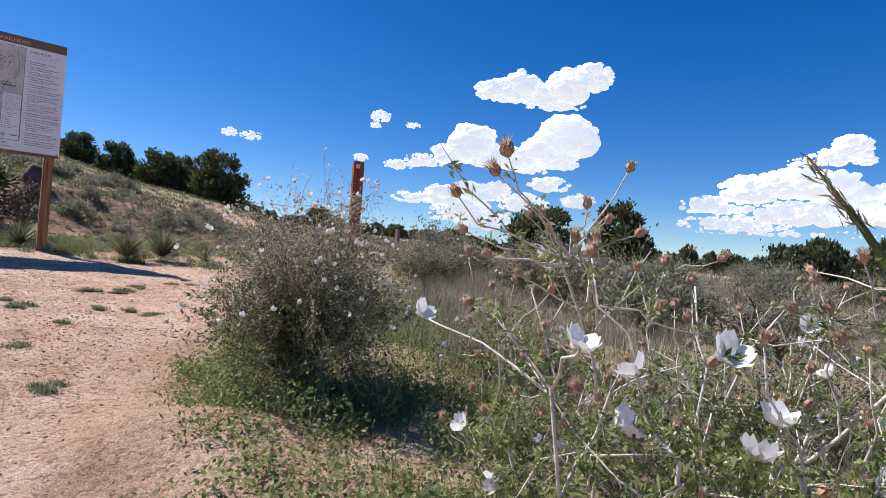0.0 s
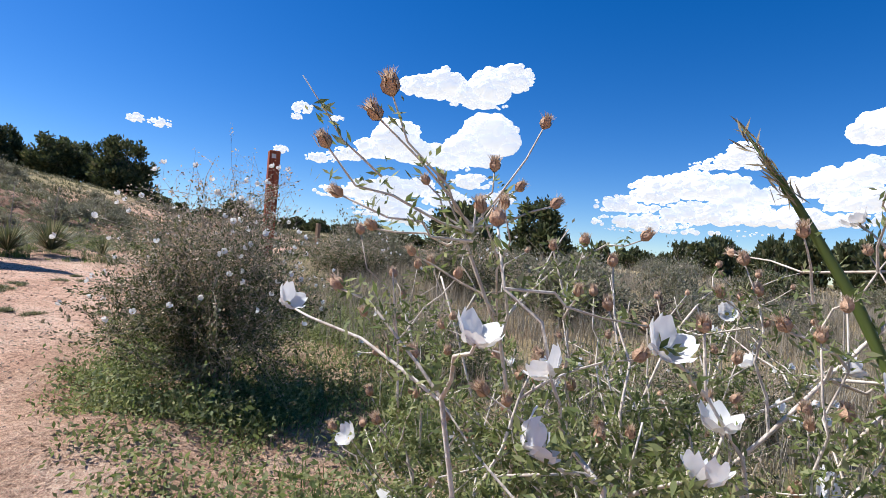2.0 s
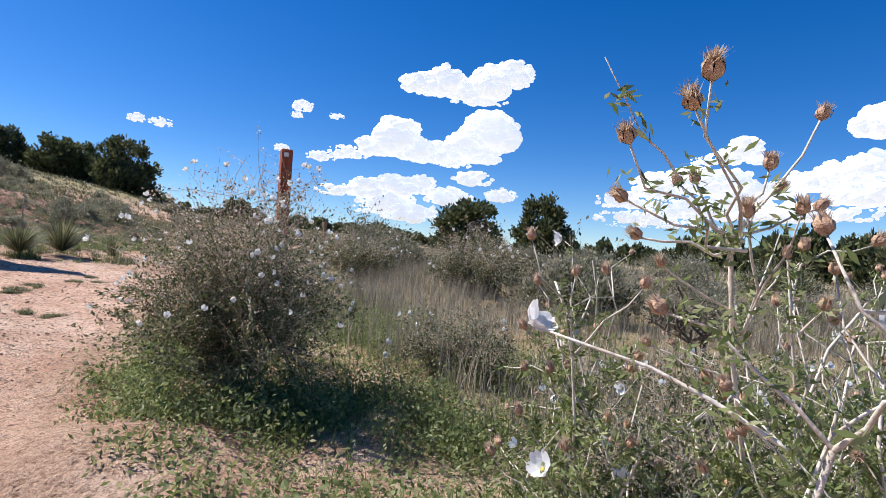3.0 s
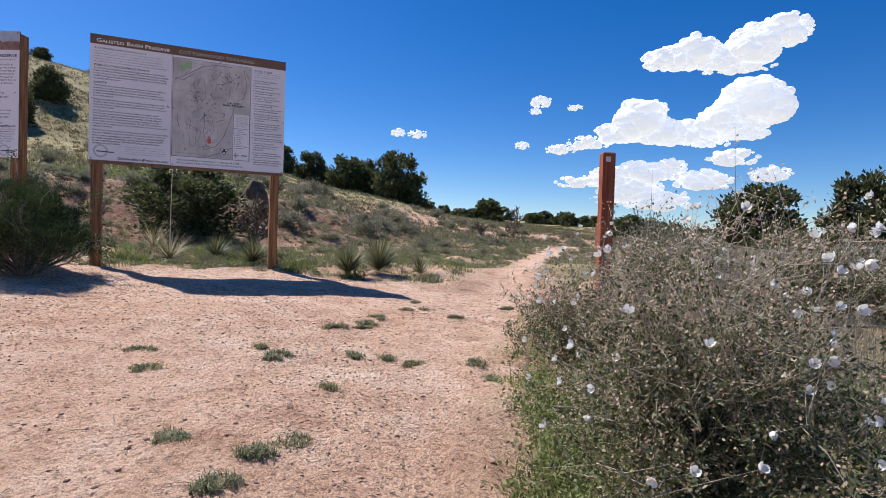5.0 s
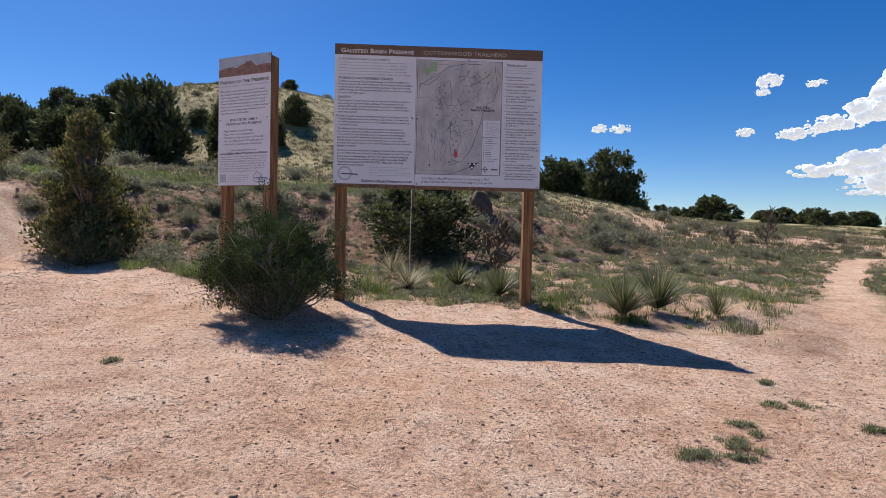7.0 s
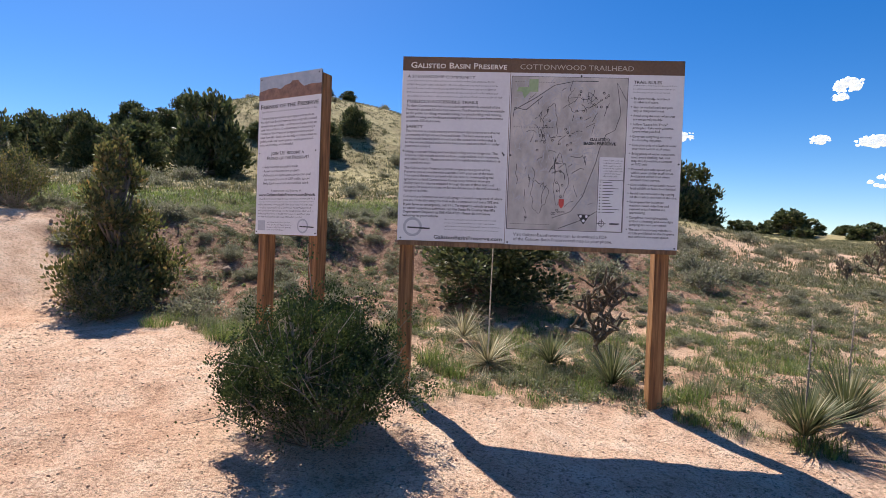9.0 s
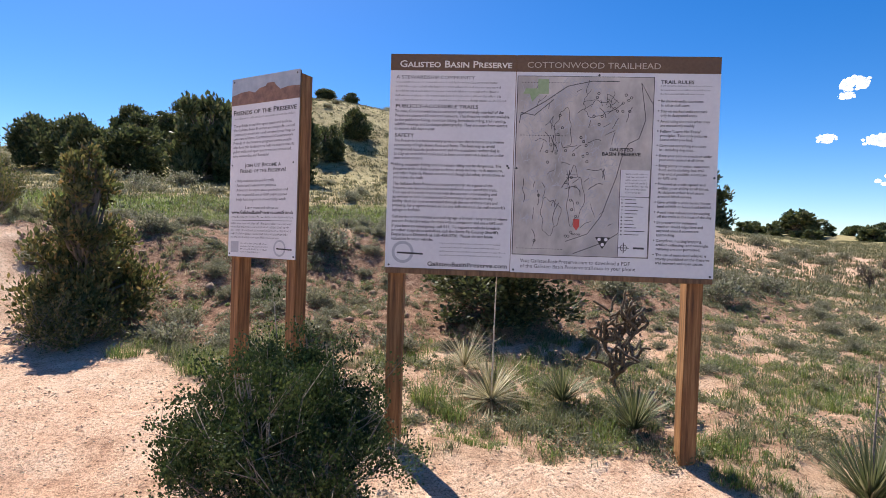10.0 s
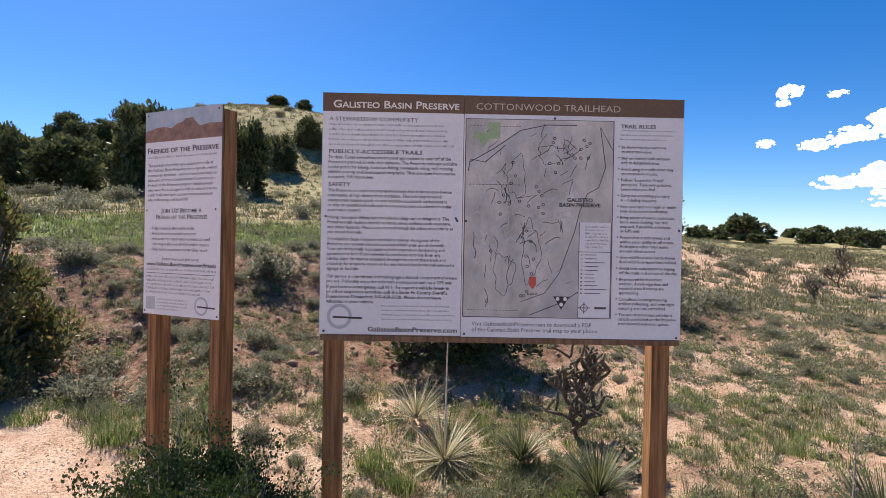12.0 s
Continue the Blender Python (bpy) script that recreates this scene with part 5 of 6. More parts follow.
def yucca(x, y, r, seed, n, label, stalk=0.0, sx=0.0, dry=False):
    rng = np.random.default_rng(seed)
    g = thing("yucca", x, y, h1(x, y) - 0.01, label, "yucca")
    s = Soup()
    a = rng.uniform(0, 2 * math.pi, n)
    el = np.arcsin(rng.uniform(-0.12 if dry else 0.42, 0.985, n))
    L = r * rng.uniform(0.7, 1.1, n)
    d = np.stack([np.cos(a) * np.cos(el), np.sin(a) * np.cos(el), np.sin(el)], 1)
    side = np.stack([-np.sin(a), np.cos(a), np.zeros(n)], 1)
    root = d * 0.03 + np.array([0, 0, 0.06])
    w = 0.0038 + 0.0025 * rng.uniform(0, 1, n)[:, None]
    mid = root + d * L[:, None] * 0.5 + np.array([0, 0, 0.01])
    tip = root + d * L[:, None] + np.array([0, 0, -0.03]) * (L[:, None] / r)
    tip[:, 2] = np.clip(tip[:, 2], 0.01, None)
    v = np.stack([root - side * w, root + side * w, mid + side * w, mid - side * w, tip], 1)
    b = np.arange(n)[:, None] * 5
    s.add(v.reshape(-1, 3), b + np.array([[0, 1, 2, 3]]), b + np.array([[3, 2, 4]]))
    part("leaf_rosette", s.mesh("leaf_rosette", M_YUCCADRY if dry else M_YUCCA), g, "stiff narrow pointed leaves")
    if stalk:
        t = Soup()
        tube(t, [(0, 0, 0.04), (sx * 0.3, 0, stalk * 0.5), (sx, 0.01, stalk)], (0.009, 0.007, 0.004), 6)
        part("flower_stalk", t.mesh("flower_stalk", M_STEM if stalk > 1.1 else M_STEMDARK, True), g, "dry pale flower stalk")
        if stalk < 1.1:
            p = Soup()
            k = 40
            zz = rng.uniform(0.45, 1.0, k)
            leaves(p, rng, np.stack([sx * zz + rng.normal(size=k) * 0.018, rng.normal(size=k) * 0.018, stalk * zz], 1), np.full(k, 0.018), 1.3)
            tagged(part("seed_pods", p.mesh("seed_pods", M_STEMDARK), g, "dry brown pods"), kind="stuff")


yucca(-0.33, 1.25, 0.56, 91, 230, "spiky straw-coloured yucca with a dry flower stalk behind the sign", 1.75, 0.02, True)
yucca(-0.62, 1.95, 0.55, 92, 120, "spiky dry yucca beside a juniper", 0.0, 0.0, True)
yucca(2.15, -0.36, 0.52, 93, 340, "spiky green yucca beside the trail clearing", 1.0, 0.03)
yucca(2.74, 0.06, 0.62, 94, 380, "spiky green yucca beside the trail clearing", 1.05, 0.05)
yucca(0.88, 0.62, 0.50, 95, 230, "spiky green yucca beside the sign post")
yucca(0.35, 1.15, 0.42, 96, 190, "spiky green yucca behind the sign")
yucca(3.4, -0.1, 0.4, 97, 110, "small spiky yucca in grass")


def cholla(x, y, h, seed, label):
    """Tree cholla: jointed knobbly arms that fork upward."""
    rng = np.random.default_rng(seed)
    g = thing("cholla_cactus", x, y, h1(x, y) - 0.02, label, "cactus")
    arms = []

    def grow(p, d, r, left, level):
        pts, rad = [p], [r]
        for i in range(4):
            d = d + rng.normal(size=3) * 0.30 + np.array([0, 0, 0.10])
            d = d / np.linalg.norm(d)
            p = p + d * left / 4
            pts.append(p)
            rad.append(r * (0.92 if i % 2 else 1.1))
        rad[-1] = r * 0.6
        s = Soup()
        tube(s, pts, rad, 7)
        n = 60
        k = rng.uniform(0, 3.99, n)
        i0 = k.astype(int)
        P = np.array(pts)
        c = P[i0] + (P[i0 + 1] - P[i0]) * (k - i0)[:, None]
        o = rng.normal(size=(n, 3))
        o /= np.linalg.norm(o, axis=1)[:, None]
        leaves(s, rng, c + o * r * 1.05, np.full(n, r * 0.5), 2.2, o)
        arms.append(s)
        if level < 3:
            for _ in range(5 if level < 2 else 3):
                j = rng.integers(1 if level == 0 else 2, 5)
                a = rng.uniform(0, 2 * math.pi)
                nd = np.array([math.cos(a) * 0.8, math.sin(a) * 0.8, rng.uniform(0.3, 1.3)])
                grow(pts[j], nd / np.linalg.norm(nd), r * 0.84, left * rng.uniform(0.5, 0.8), level + 1)

    grow(np.array([0, 0, 0.0]), np.array([0.05, 0, 1.0]), 0.0165 * h, h * 0.46, 0)
    for s in arms:
        part("arm", s.mesh("arm", M_CHOLLA, True), g)


cholla(1.02, 1.80, 1.32, 127, "dead-looking brown branching cholla cactus behind the sign")
cholla(16.0, 18.2, 1.9, 122, "dark branching cholla cactus on the dry slope")
cholla(11.0, 12.5, 1.1, 123, "small dark branching cholla cactus on the dry slope")
cholla(6.2, -8.0, 1.0, 124, "dark branching cholla cactus in dry grass")


def slope_shrubs():
    rng = np.random.default_rng(131)
    datas = []
    for i in range(4):
        g, d = leafy_shrub((2.2, 4.6, 6.5, -3.6)[i], (6.5, 7.6, 9.5, 6.6)[i], 0.5, 0.45, 140 + i, 26, 1900, 0.034, M_SAGE, "low grey dry shrub on the eroded slope", "dry_shrub", None, 1.9, "slope shrubs")
        datas.append(d)
    n = 0
    while n < 345:
        x, y = (rng.uniform(-16, 24), rng.uniform(2.0, 26)) if n < 100 else ((rng.uniform(-42, 20), rng.uniform(18, 62)) if n < 165 else ((rng.uniform(-8, 11), rng.uniform(0.6, 9)) if n < 285 else (rng.uniform(-11, -2.5), rng.uniform(2.2, 9.5))))
        s = y - 0.45 * x
        if (s < 3 and n < 165) or s < 0.5 or (s > 10.5 and x < 1 and s < 18) or math.hypot(x + 0.1, y - 4.4) < 1.4 or trail_distance(np.array(x), np.array(y)) < 1.2 or sandy(np.array([x]), np.array([y]))[0] > 0.3:
            continue
        g, _ = leafy_shrub(x, y, 0.5, 0.45, 0, 0, 0, 0, M_SAGE, "low grey dry shrub on the eroded slope", "dry_shrub", None, 1.9, "slope shrubs", datas[n % 4])
        k = rng.uniform(0.3, 0.8) * ((1.0 if n < 165 else (0.45 if n < 285 else 0.75)) if s < 12 else 1.9)
        g.matrix_basis = Matrix.LocRotScale((x, y, h1(x, y) - 0.02), Euler((0, 0, rng.uniform(0, 6.3))), (k, k, k * rng.uniform(0.7, 1.2)))
        n += 1
    wide = []
    for i in range(3):
        g, d = leafy_shrub((10.5, 12.5, 9.8)[i], (-2.2, -6.0, 0.4)[i], 0.9, 1.0, 150 + i, 40, 4200, 0.036, M_SAGE if i else M_PLUME, "rounded grey-green shrub in dry grass", "grey_shrub", None, 1.9, "field shrubs")
        wide.append(d)
    for n in range(46):
        a, d = radians(rng.uniform(40, 104)), rng.uniform(8, 42)
        x, y = 0.6 + d * math.sin(a), -9.6 + d * math.cos(a)
        if trail_distance(np.array(x), np.array(y)) < 1.6 or math.hypot(x - 7.9, y + 3.9) < 1.6:
            continue
        g, _ = leafy_shrub(x, y, 0.9, 1.0, 0, 0, 0, 0, M_SAGE, "rounded grey-green shrub in dry grass", "grey_shrub", None, 1.9, "field shrubs", wide[n % 3])
        k = rng.uniform(0.6, 1.15)
        g.matrix_basis = Matrix.LocRotScale((x, y, h1(x, y) - 0.02), Euler((0, 0, rng.uniform(0, 6.3))), (k * 1.15, k * 1.15, k))


slope_shrubs()


def boulder(x, y):
    bm = bmesh.new()
    bmesh.ops.create_icosphere(bm, subdivisions=4, radius=1)
    for v in bm.verts:
        d = 1 + 0.18 * noise.fractal(v.co * 1.3, 1.0, 2.0, 4)
        v.co = Vector((v.co.x * 0.32 * d, v.co.y * 0.28 * d, v.co.z * 0.42 * d + 0.22 + 0.03 * math.sin(v.co.z * 9)))
    me = to_mesh("boulder", bm, M_BOULDER, True)
    ob = tagged(new("boulder", me), "rounded brown boulder on the eroded slope", "rock")
    ob.matrix_basis = pose(x, y, h1(x, y) - 0.1)


boulder(1.45, 8.3)


# ---------------------------------------------------------------- grasses and litter
def scatter(rng, n, x0, x1, y0, y1, keep):
    x, y = rng.uniform(x0, x1, n * 4), rng.uniform(y0, y1, n * 4)
    k = keep(x, y) > rng.uniform(0, 1, n * 4)
    return x[k][:n], y[k][:n]


def grass_field(name, label, rng, x, y, per, h, w, spread, mat, foot=0.05):
    n = len(x)
    size = rng.uniform(0.5, 1.25, n)
    xi, yi, si = np.repeat(x, per), np.repeat(y, per), np.repeat(size, per)
    rx, ry = xi + rng.normal(size=n * per) * foot * si, yi + rng.normal(size=n * per) * foot * si
    roots = np.stack([rx, ry, height(rx, ry) - 0.01], 1)
    s = Soup()
    blades(s, rng, roots, h * si * rng.uniform(0.45, 1.15, n * per), w * rng.uniform(0.6, 1.2, n * per), np.full(n * per, spread), np.full(n * per, 0.35))
    return tagged(new(name, s.mesh(name, mat)), label, "grass", kind="stuff")


def wild(x, y):
    return 1 - sandy(x, y)


def grasses():
    rng = np.random.default_rng(161)

    def slope(x, y):
        s = y - 0.45 * x
        return wild(x, y) ** 3 * (s > -1.2) * (0.12 + 0.88 * smooth(-0.05, 0.25, vnoise(x * 1.3, y * 1.3, 51))) * np.where((s > 4) & (s < 9.5) & (x < 6), 0.7, 1.0)

    for n, mat, tall, label in ((1250, M_OLIVE, 0.14, "grey-olive bunch grass on reddish soil"), (800, M_GRASS, 0.13, "mixed green and straw bunch grass on reddish soil"), (700, M_STRAW, 0.12, "straw-coloured dry bunch grass on reddish soil")):
        x, y = scatter(rng, n, -9, 14, -1.8, 11, slope)
        grass_field("slope_grass", label, rng, x, y, 46, tall * 0.85, 0.0034, 0.9, mat, 0.035)
    for n, mat, label in ((750, M_GREENGRASS, "green grass tufts along the foot of the slope"), (900, M_OLIVE, "olive grass tufts along the foot of the slope")):
        x, y = scatter(rng, n, -5, 13, -2.4, 6, lambda x, y: wild(x, y) ** 3 * smooth(-2.2, -1.4, y - 0.45 * x) * smooth(3.2, 1.2, y - 0.45 * x) * (0.06 + 0.94 * smooth(-0.08, 0.2, vnoise(x * 1.9, y * 1.9, 57))))
        grass_field("slope_grass", label, rng, x, y, 46, 0.10, 0.0030, 0.95, mat, 0.045)
    x, y = scatter(rng, 420, -5, 5, -0.4, 3.5, slope)
    grass_field("slope_grass", "fresh green bunch grass round the sign posts", rng, x, y, 34, 0.17, 0.0028, 0.8, M_GREENGRASS, 0.05)
    for n, mat, label in ((4600, M_SAGE, "low grey-green forbs on reddish soil"), (5200, M_OLIVE, "low olive forbs on reddish soil"), (1100, M_HERB, "low green forbs on reddish soil")):
        x, y = scatter(rng, n, -9, 16, -1.0, 14, lambda x, y: wild(x, y) * (y - 0.45 * x > -0.8) * (0.15 + 0.85 * smooth(-0.05, 0.25, vnoise(x * 1.9, y * 1.9, 58))))
        per = 46
        k = np.repeat(rng.uniform(0.35, 1.3, len(x)), per)
        d, a = 0.095 * k * np.sqrt(rng.uniform(0, 1, len(k))), rng.uniform(0, 2 * math.pi, len(k))
        xi, yi = np.repeat(x, per) + np.cos(a) * d, np.repeat(y, per) + np.sin(a) * d
        zi = height(xi, yi) + rng.uniform(0.0, 1.0, len(k)) * np.clip(0.11 * k - d * 0.7, 0.012, None)
        s = Soup()
        leaves(s, rng, np.stack([xi, yi, zi], 1), 0.014 * rng.uniform(0.5, 1.3, len(xi)), 2.6)
        tagged(new("slope_forbs", s.mesh("slope_forbs", mat)), label, "weeds", kind="stuff")
    x, y = scatter(rng, 32000, -45, 45, 6, 66, lambda x, y: (y - 0.45 * x > 1.5) * (np.hypot(x, y + 4) > 15) * smooth(0.9, 2.0, trail_distance(x, y)) * (0.4 + 0.6 * (vnoise(x * 0.25, y * 0.25, 52) > -0.1)))
    grass_field("hill_grass", "sparse dry bunch grass on the hill", rng, x, y, 14, 0.22, 0.015, 1.1, M_HILL, 0.13)
    x, y = scatter(rng, 4200, -20, 6, 6, 22, lambda x, y: (smooth(9.5, 11, y - 0.45 * x) * smooth(21, 17, y - 0.45 * x) * smooth(4, 0, x)))
    grass_field("meadow_grass", "short bright green grass on the flat below the hill", rng, x, y, 9, 0.16, 0.008, 0.8, M_GREENGRASS, 0.14)
    x, y = scatter(rng, 1700, 3, 22, -3, 14, lambda x, y: wild(x, y) * (trail_distance(x, y) < 5) * (trail_distance(x, y) > 0.75))
    grass_field("trail_grass", "green grass along the narrow trail", rng, x, y, 12, 0.11, 0.005, 0.8, M_GREENGRASS, 0.08)

    def field(x, y):
        return wild(x, y) * (y - 0.45 * x < -1.6) * smooth(1.2, 2.4, trail_distance(x, y)) * smooth(1.2, 2.6, x - np.interp(y, *SAND_RIGHT)) * (0.3 + 0.7 * smooth(-0.25, 0.2, vnoise(x * 0.6, y * 0.6, 53)))

    x, y = scatter(rng, 7800, 2, 20, -14, 6, field)
    grass_field("dry_grass", "tall grey-straw dry grass field", rng, x, y, 16, 0.42, 0.0028, 0.42, M_DRY, 0.06)
    x, y = scatter(rng, 3000, 18, 70, -40, 30, lambda x, y: (y - 0.45 * x < 0) * 1.0)
    grass_field("dry_grass", "far dry grass and brush", rng, x, y, 10, 0.5, 0.02, 0.6, M_DRY, 0.3)

    def edge(x, y):
        g = x - np.interp(y, *SAND_RIGHT)
        return wild(x, y) * (0.15 + 0.85 * smooth(-0.1, 0.2, vnoise(x * 1.5, y * 1.5, 55))) * smooth(0.0, 0.45, g) * smooth(4.0, 1.6, g)

    x, y = scatter(rng, 900, 0.5, 7, -12, -3, edge)
    grass_field("green_grass", "low green grass and weeds at the edge of the sand", rng, x, y, 20, 0.16, 0.0026, 0.8, M_GREENGRASS, 0.05)
    x, y = scatter(rng, 3000, 0.5, 5, -11, -4, edge)
    per = 60
    xi, yi = np.repeat(x, per) + rng.normal(size=len(x) * per) * 0.055, np.repeat(y, per) + rng.normal(size=len(x) * per) * 0.055
    zi = height(xi, yi) + np.abs(rng.normal(size=len(xi))) * 0.07 * np.repeat(rng.uniform(0.4, 1.6, len(x)), per)
    s = Soup()
    leaves(s, rng, np.stack([xi, yi, zi], 1), 0.012 * rng.uniform(0.5, 1.3, len(xi)), 2.2)
    tagged(new("weeds", s.mesh("weeds", M_HERB)), "low leafy green weeds at the edge of the sand", "weeds", kind="stuff")


grasses()


def sand_tufts():
    rng = np.random.default_rng(171)

    def tuft(x, y, r, green):
        g = thing("grass_tuft", x, y, h1(x, y) - 0.005, "small low tuft of green grass on bare sand" if green else "small dry grass tuft on bare sand", "grass tuft", "tufts on the sand")
        s = Soup()
        clumps = int(3 + 45 * r)
        for _ in range(clumps):
            a, d = rng.uniform(0, 2 * math.pi), r * math.sqrt(rng.uniform(0, 0.8))
            n = 75
            cx, cy = math.cos(a) * d, math.sin(a) * d * 0.8
            blades(s, rng, np.stack([cx + rng.normal(size=n) * 0.018, cy + rng.normal(size=n) * 0.018, np.zeros(n)], 1), (0.050 if green else 0.040) * rng.uniform(0.35, 1.2, n) * (1.15 - 0.5 * d / r), np.full(n, 0.0021), np.full(n, 1.25), np.full(n, 0.45))
        part("sward", s.mesh("sward", M_TUFT if green else M_GRASS), g)

    for x, y, r, green in ((1.71, -3.41, 0.13, 1), (1.57, -3.61, 0.13, 1), (1.25, -3.76, 0.10, 1), (1.50, -3.76, 0.08, 1), (0.69, -4.50, 0.14, 1), (0.62, -4.34, 0.06, 0), (1.25, -4.52, 0.11, 1), (1.45, -4.64, 0.07, 1), (1.61, -4.80, 0.12, 0),
                           (-0.08, -4.72, 0.11, 0), (-0.13, -4.33, 0.09, 0), (0.9, -5.25, 0.06, 0), (2.44, -2.50, 0.05, 1), (2.40, -2.97, 0.10, 0), (0.45, -6.0, 0.10, 1), (0.30, -6.2, 0.10, 1), (0.62, -5.9, 0.08, 0), (0.12, -5.8, 0.09, 1), (0.34, -6.45, 0.12, 0), (-0.4, -6.5, 0.10, 0), (0.72, -6.7, 0.10, 1), (-0.9, -5.6, 0.07, 0), (-2.3, -2.6, 0.06, 0), (2.15, -3.0, 0.08, 0), (2.55, -3.35, 0.08, 1), (3.5, -2.75, 0.12, 1), (2.05, -4.9, 0.12, 1), (1.95, -5.2, 0.10, 1)):
        tuft(x, y, r, green)


sand_tufts()


def pebbles():
    rng = np.random.default_rng(181)
    bm = bmesh.new()
    bmesh.ops.create_icosphere(bm, subdivisions=1, radius=1)
    bv = np.array([v.co[:] for v in bm.verts])
    bf = np.array([[v.index for v in f.verts] for f in bm.faces])
    bm.free()
    s = Soup()
    x, y = scatter(rng, 17000, -7, 4, -9.5, 1, lambda x, y: 0.35 + 0.65 * sandy(x, y))
    r = 0.0025 + 0.010 * rng.uniform(0, 1, len(x)) ** 6
    z = height(x, y)
    for i in range(len(x)):
        s.add(bv * r[i] * rng.uniform(0.6, 1.3, 3) * np.array([1.15, 1.15, 0.55]) * (1 + 0.15 * rng.normal(size=(len(bv), 1))) + np.array([x[i], y[i], z[i] + r[i] * 0.2]), bf)
    x, y = scatter(rng, 700, -9, 8, 1, 11, lambda x, y: wild(x, y) * smooth(2.5, 4.5, y - 0.45 * x) * smooth(11, 8, y - 0.45 * x))
    r = 0.015 + 0.06 * rng.uniform(0, 1, len(x)) ** 2.5
    z = height(x, y)
    for i in range(len(x)):
        s.add(bv * r[i] * rng.uniform(0.5, 1.4, 3) * (1 + 0.15 * rng.normal(size=(len(bv), 1))) + np.array([x[i], y[i], z[i] + r[i] * 0.15]), bf)
    tagged(new("pebbles", s.mesh("pebbles", M_STONE)), "scattered small reddish stones and clods", "stones", kind="stuff")
    t = Soup()
    x, y = scatter(rng, 1500, -6, 3.5, -7.5, 0.8, lambda x, y: sandy(x, y))
    for i in range(len(x)):
        a, L = rng.uniform(0, 6.3), rng.uniform(0.02, 0.09)
        p0 = np.array([x[i], y[i], h1(x[i], y[i]) + 0.004])
        p1 = p0 + np.array([math.cos(a) * L, math.sin(a) * L, 0])
        p1[2] = h1(p1[0], p1[1]) + 0.006
        tube(t, [p0, (p0 + p1) / 2 + np.array([0, 0, 0.006]), p1], (0.0016, 0.0015, 0.0008), 3)
    tagged(new("twig_litter", t.mesh("twig_litter", M_STEMDARK)), "scattered dry twigs on sand", "litter", kind="stuff")


pebbles()


def straw_litter():
    rng = np.random.default_rng(191)
    for n, size, mat, label in ((15000, 0.007, M_DRY, "bleached straw and leaf bits on sand"), (17000, 0.0065, M_STEMDARK, "dark plant crumbs on sand")):
        x, y = scatter(rng, n, -7, 4.5, -9.5, 1.5, lambda x, y: (0.3 + 0.7 * sandy(x, y)) * (0.15 + 0.85 * smooth(-0.15, 0.3, vnoise(x * 1.1, y * 1.1, 71))))
        s = Soup()
        d = rng.normal(size=(len(x), 3)) * np.array([1, 1, 0.12])
        c = np.stack([x, y, height(x, y) + 0.004], 1)
        leaves(s, rng, c, size * rng.uniform(0.4, 1.4, len(x)), 3.2, d * 3)
        tagged(new("straw_litter", s.mesh("straw_litter", mat)), label, "litter", kind="stuff")


straw_litter()


def grass_bunch(x, y, r, tall, seed, mat, label):
    """A thick upright bunch of grass."""
    rng = np.random.default_rng(seed)
    g = thing("grass_bunch", x, y, h1(x, y) - 0.01, label, "grass bunch")
    n = 260
    a, d = rng.uniform(0, 2 * math.pi, n), r * 0.8 * np.sqrt(rng.uniform(0, 1, n))
    s = Soup()
    blades(s, rng, np.stack([np.cos(a) * d, np.sin(a) * d, np.zeros(n)], 1), tall * rng.uniform(0.3, 1.1, n), np.full(n, 0.003), np.full(n, 0.9), np.full(n, 0.35))
    part("sward", s.mesh("sward", mat), g)


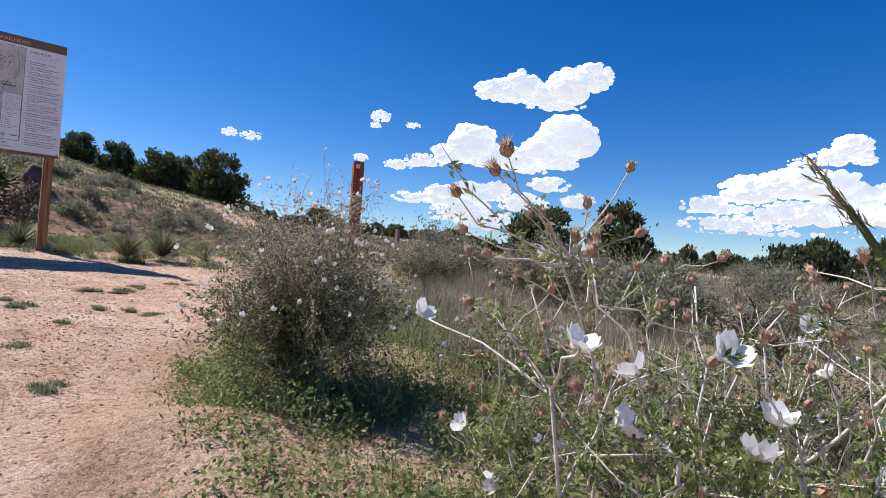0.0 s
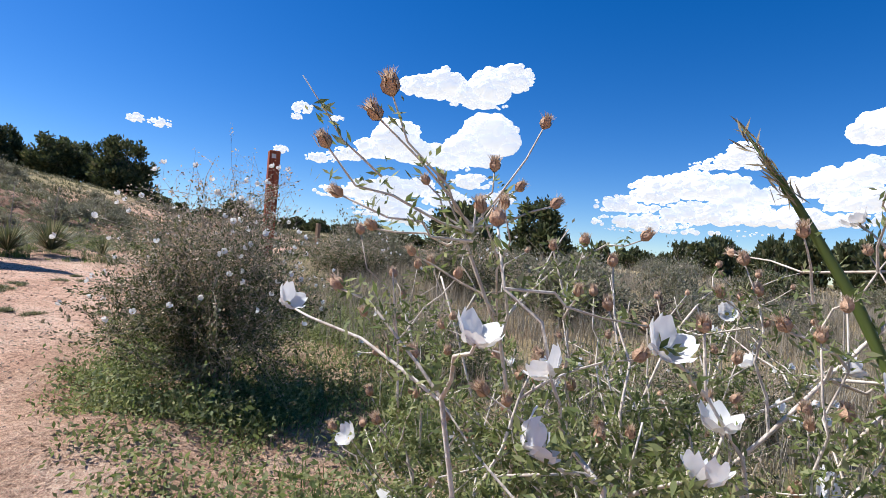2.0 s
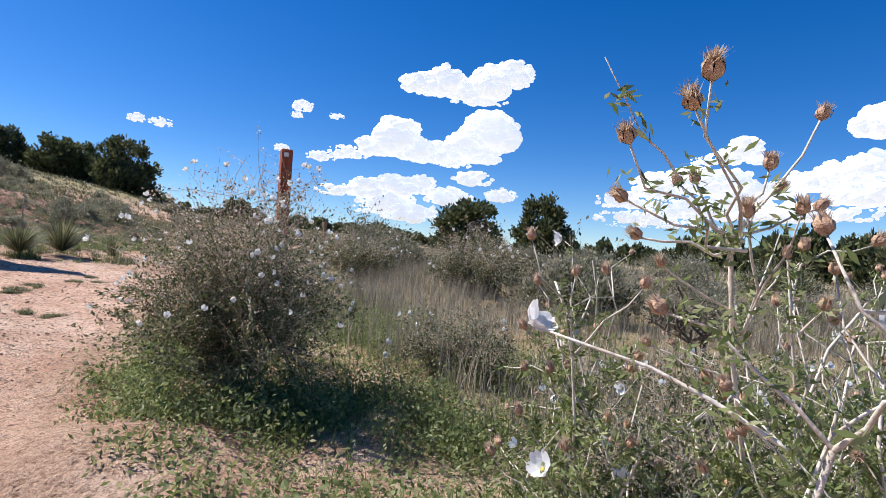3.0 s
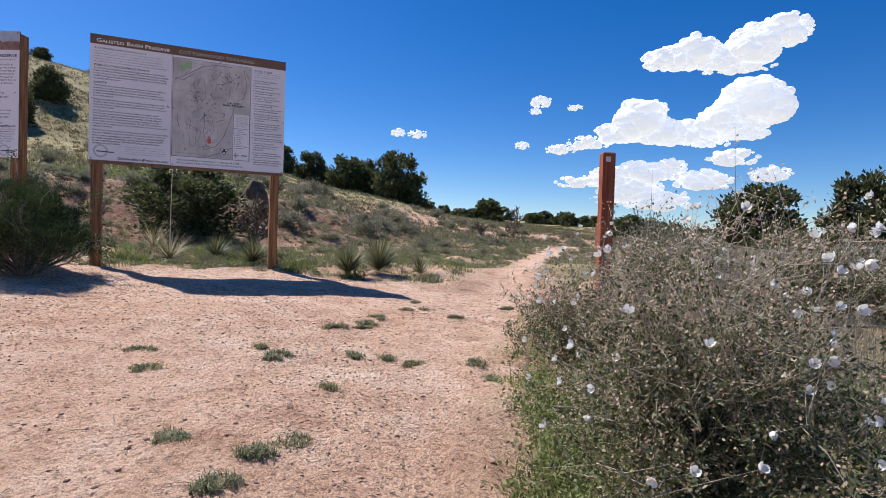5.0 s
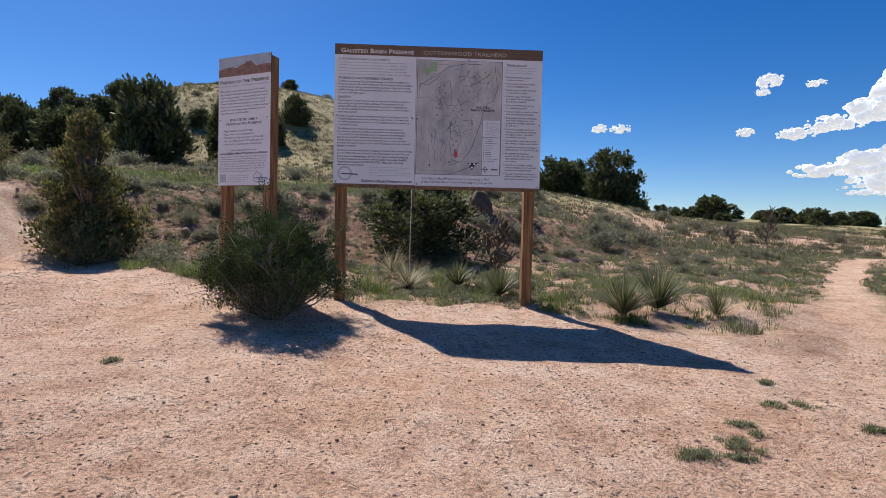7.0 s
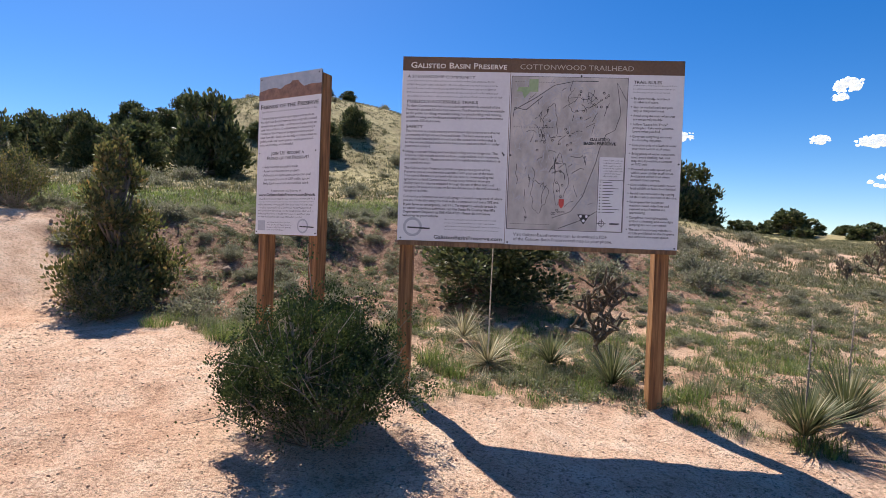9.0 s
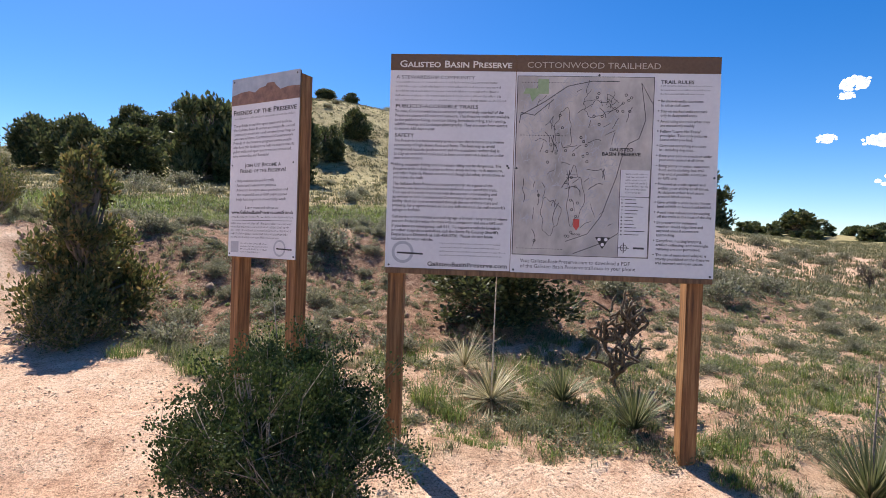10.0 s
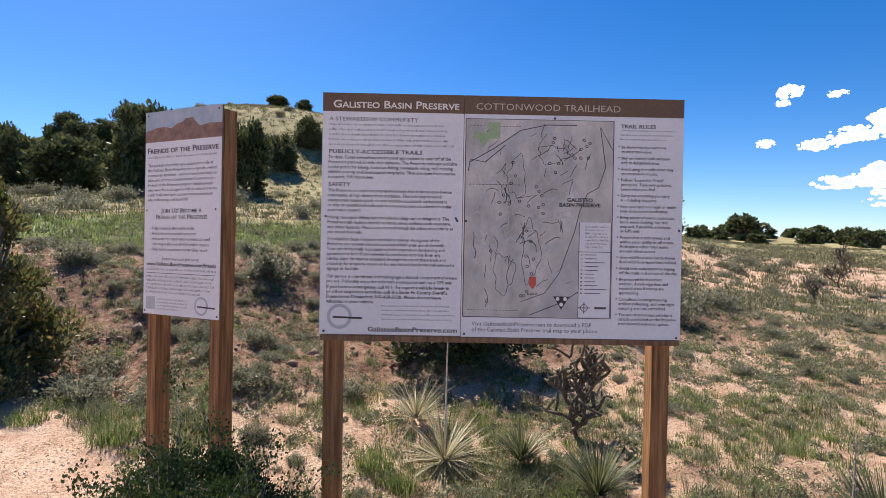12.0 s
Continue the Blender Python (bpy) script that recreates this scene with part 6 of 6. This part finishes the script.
for i, (x, y, r, tall, mat, label) in enumerate((
        (-0.93, 1.05, 0.22, 0.34, M_GREENGRASS, "bright green grass bunch beside the sign post"), (-0.70, 0.75, 0.18, 0.22, M_GREENGRASS, "bright green grass bunch beside the sign post"),
        (0.62, 0.55, 0.25, 0.24, M_GREENGRASS, "green grass bunch behind the sign"), (0.30, 0.75, 0.22, 0.22, M_OLIVE, "grey-green grass bunch behind the sign"), (1.5, 0.35, 0.25, 0.2, M_GREENGRASS, "green grass bunch beside the sign post"),
        (1.35, -0.15, 0.18, 0.12, M_GREENGRASS, "low green grass bunch at the post foot"), (1.75, 0.6, 0.22, 0.2, M_OLIVE, "grey-green grass bunch on the slope"), (-3.4, 1.35, 0.28, 0.26, M_GREENGRASS, "green grass bunch beside the notice sign"),
        (-3.9, 1.8, 0.26, 0.24, M_OLIVE, "grey-green grass bunch beside the sandy trail"), (-2.9, 1.75, 0.24, 0.24, M_OLIVE, "grey-green grass bunch behind the notice sign"), (-4.4, 1.65, 0.24, 0.2, M_GREENGRASS, "green grass bunch beside the sandy trail"),
        (2.2, -0.45, 0.24, 0.2, M_GREENGRASS, "green grass bunch at the edge of the sand"), (3.3, -0.75, 0.28, 0.2, M_OLIVE, "grey-green grass bunch at the edge of the sand"), (-0.1, 0.55, 0.2, 0.14, M_OLIVE, "low grey-green grass bunch"))):
    grass_bunch(x, y, r, tall, 500 + i, mat, label)
leafy_shrub(-5.25, 1.95, 0.6, 0.6, 611, 40, 9000, 0.02, M_OPENJUN, "low olive-brown shrub beside the sandy trail", "low_shrub")
leafy_shrub(-8.9, 4.6, 0.7, 1.2, 612, 40, 9000, 0.022, M_OPENJUN, "olive-green shrub beside the sandy trail", "low_shrub")


def grass_stalk():
    """One green grass stem with a bristly head, close to the flowering bush."""
    rng = np.random.default_rng(631)
    x, y = 1.10, -9.86
    z = h1(x, y)
    g = thing("grass_stalk", x, y, z, "tall green grass stalk with a bristly head", "grass")
    s = Soup()
    pts = [(0, 0, -0.01), (-0.02, 0.03, 0.40), (-0.04, 0.045, -z + 0.219), (-0.041, 0.07, -z + 0.276), (-0.057, 0.11, -z + 0.351), (-0.084, 0.147, -z + 0.412)]
    tube(s, pts, (0.0025, 0.003, 0.004, 0.0044, 0.0032, 0.0006), 6)
    part("stem", s.mesh("stem", M_GREENGRASS, True), g)
    b = Soup()
    n = 60
    k = rng.uniform(0, 1, n)[:, None]
    c = np.array(pts[4]) * (1 - k) + np.array(pts[5]) * k
    leaves(b, rng, c + rng.normal(size=(n, 3)) * 0.004, np.full(n, 0.0022), 9.0, np.tile(np.array([[-0.3, 0.6, 0.7]]), (n, 1)))
    part("bristly_head", b.mesh("bristly_head", M_STRAW), g, "pale bristly grass head")


grass_stalk()
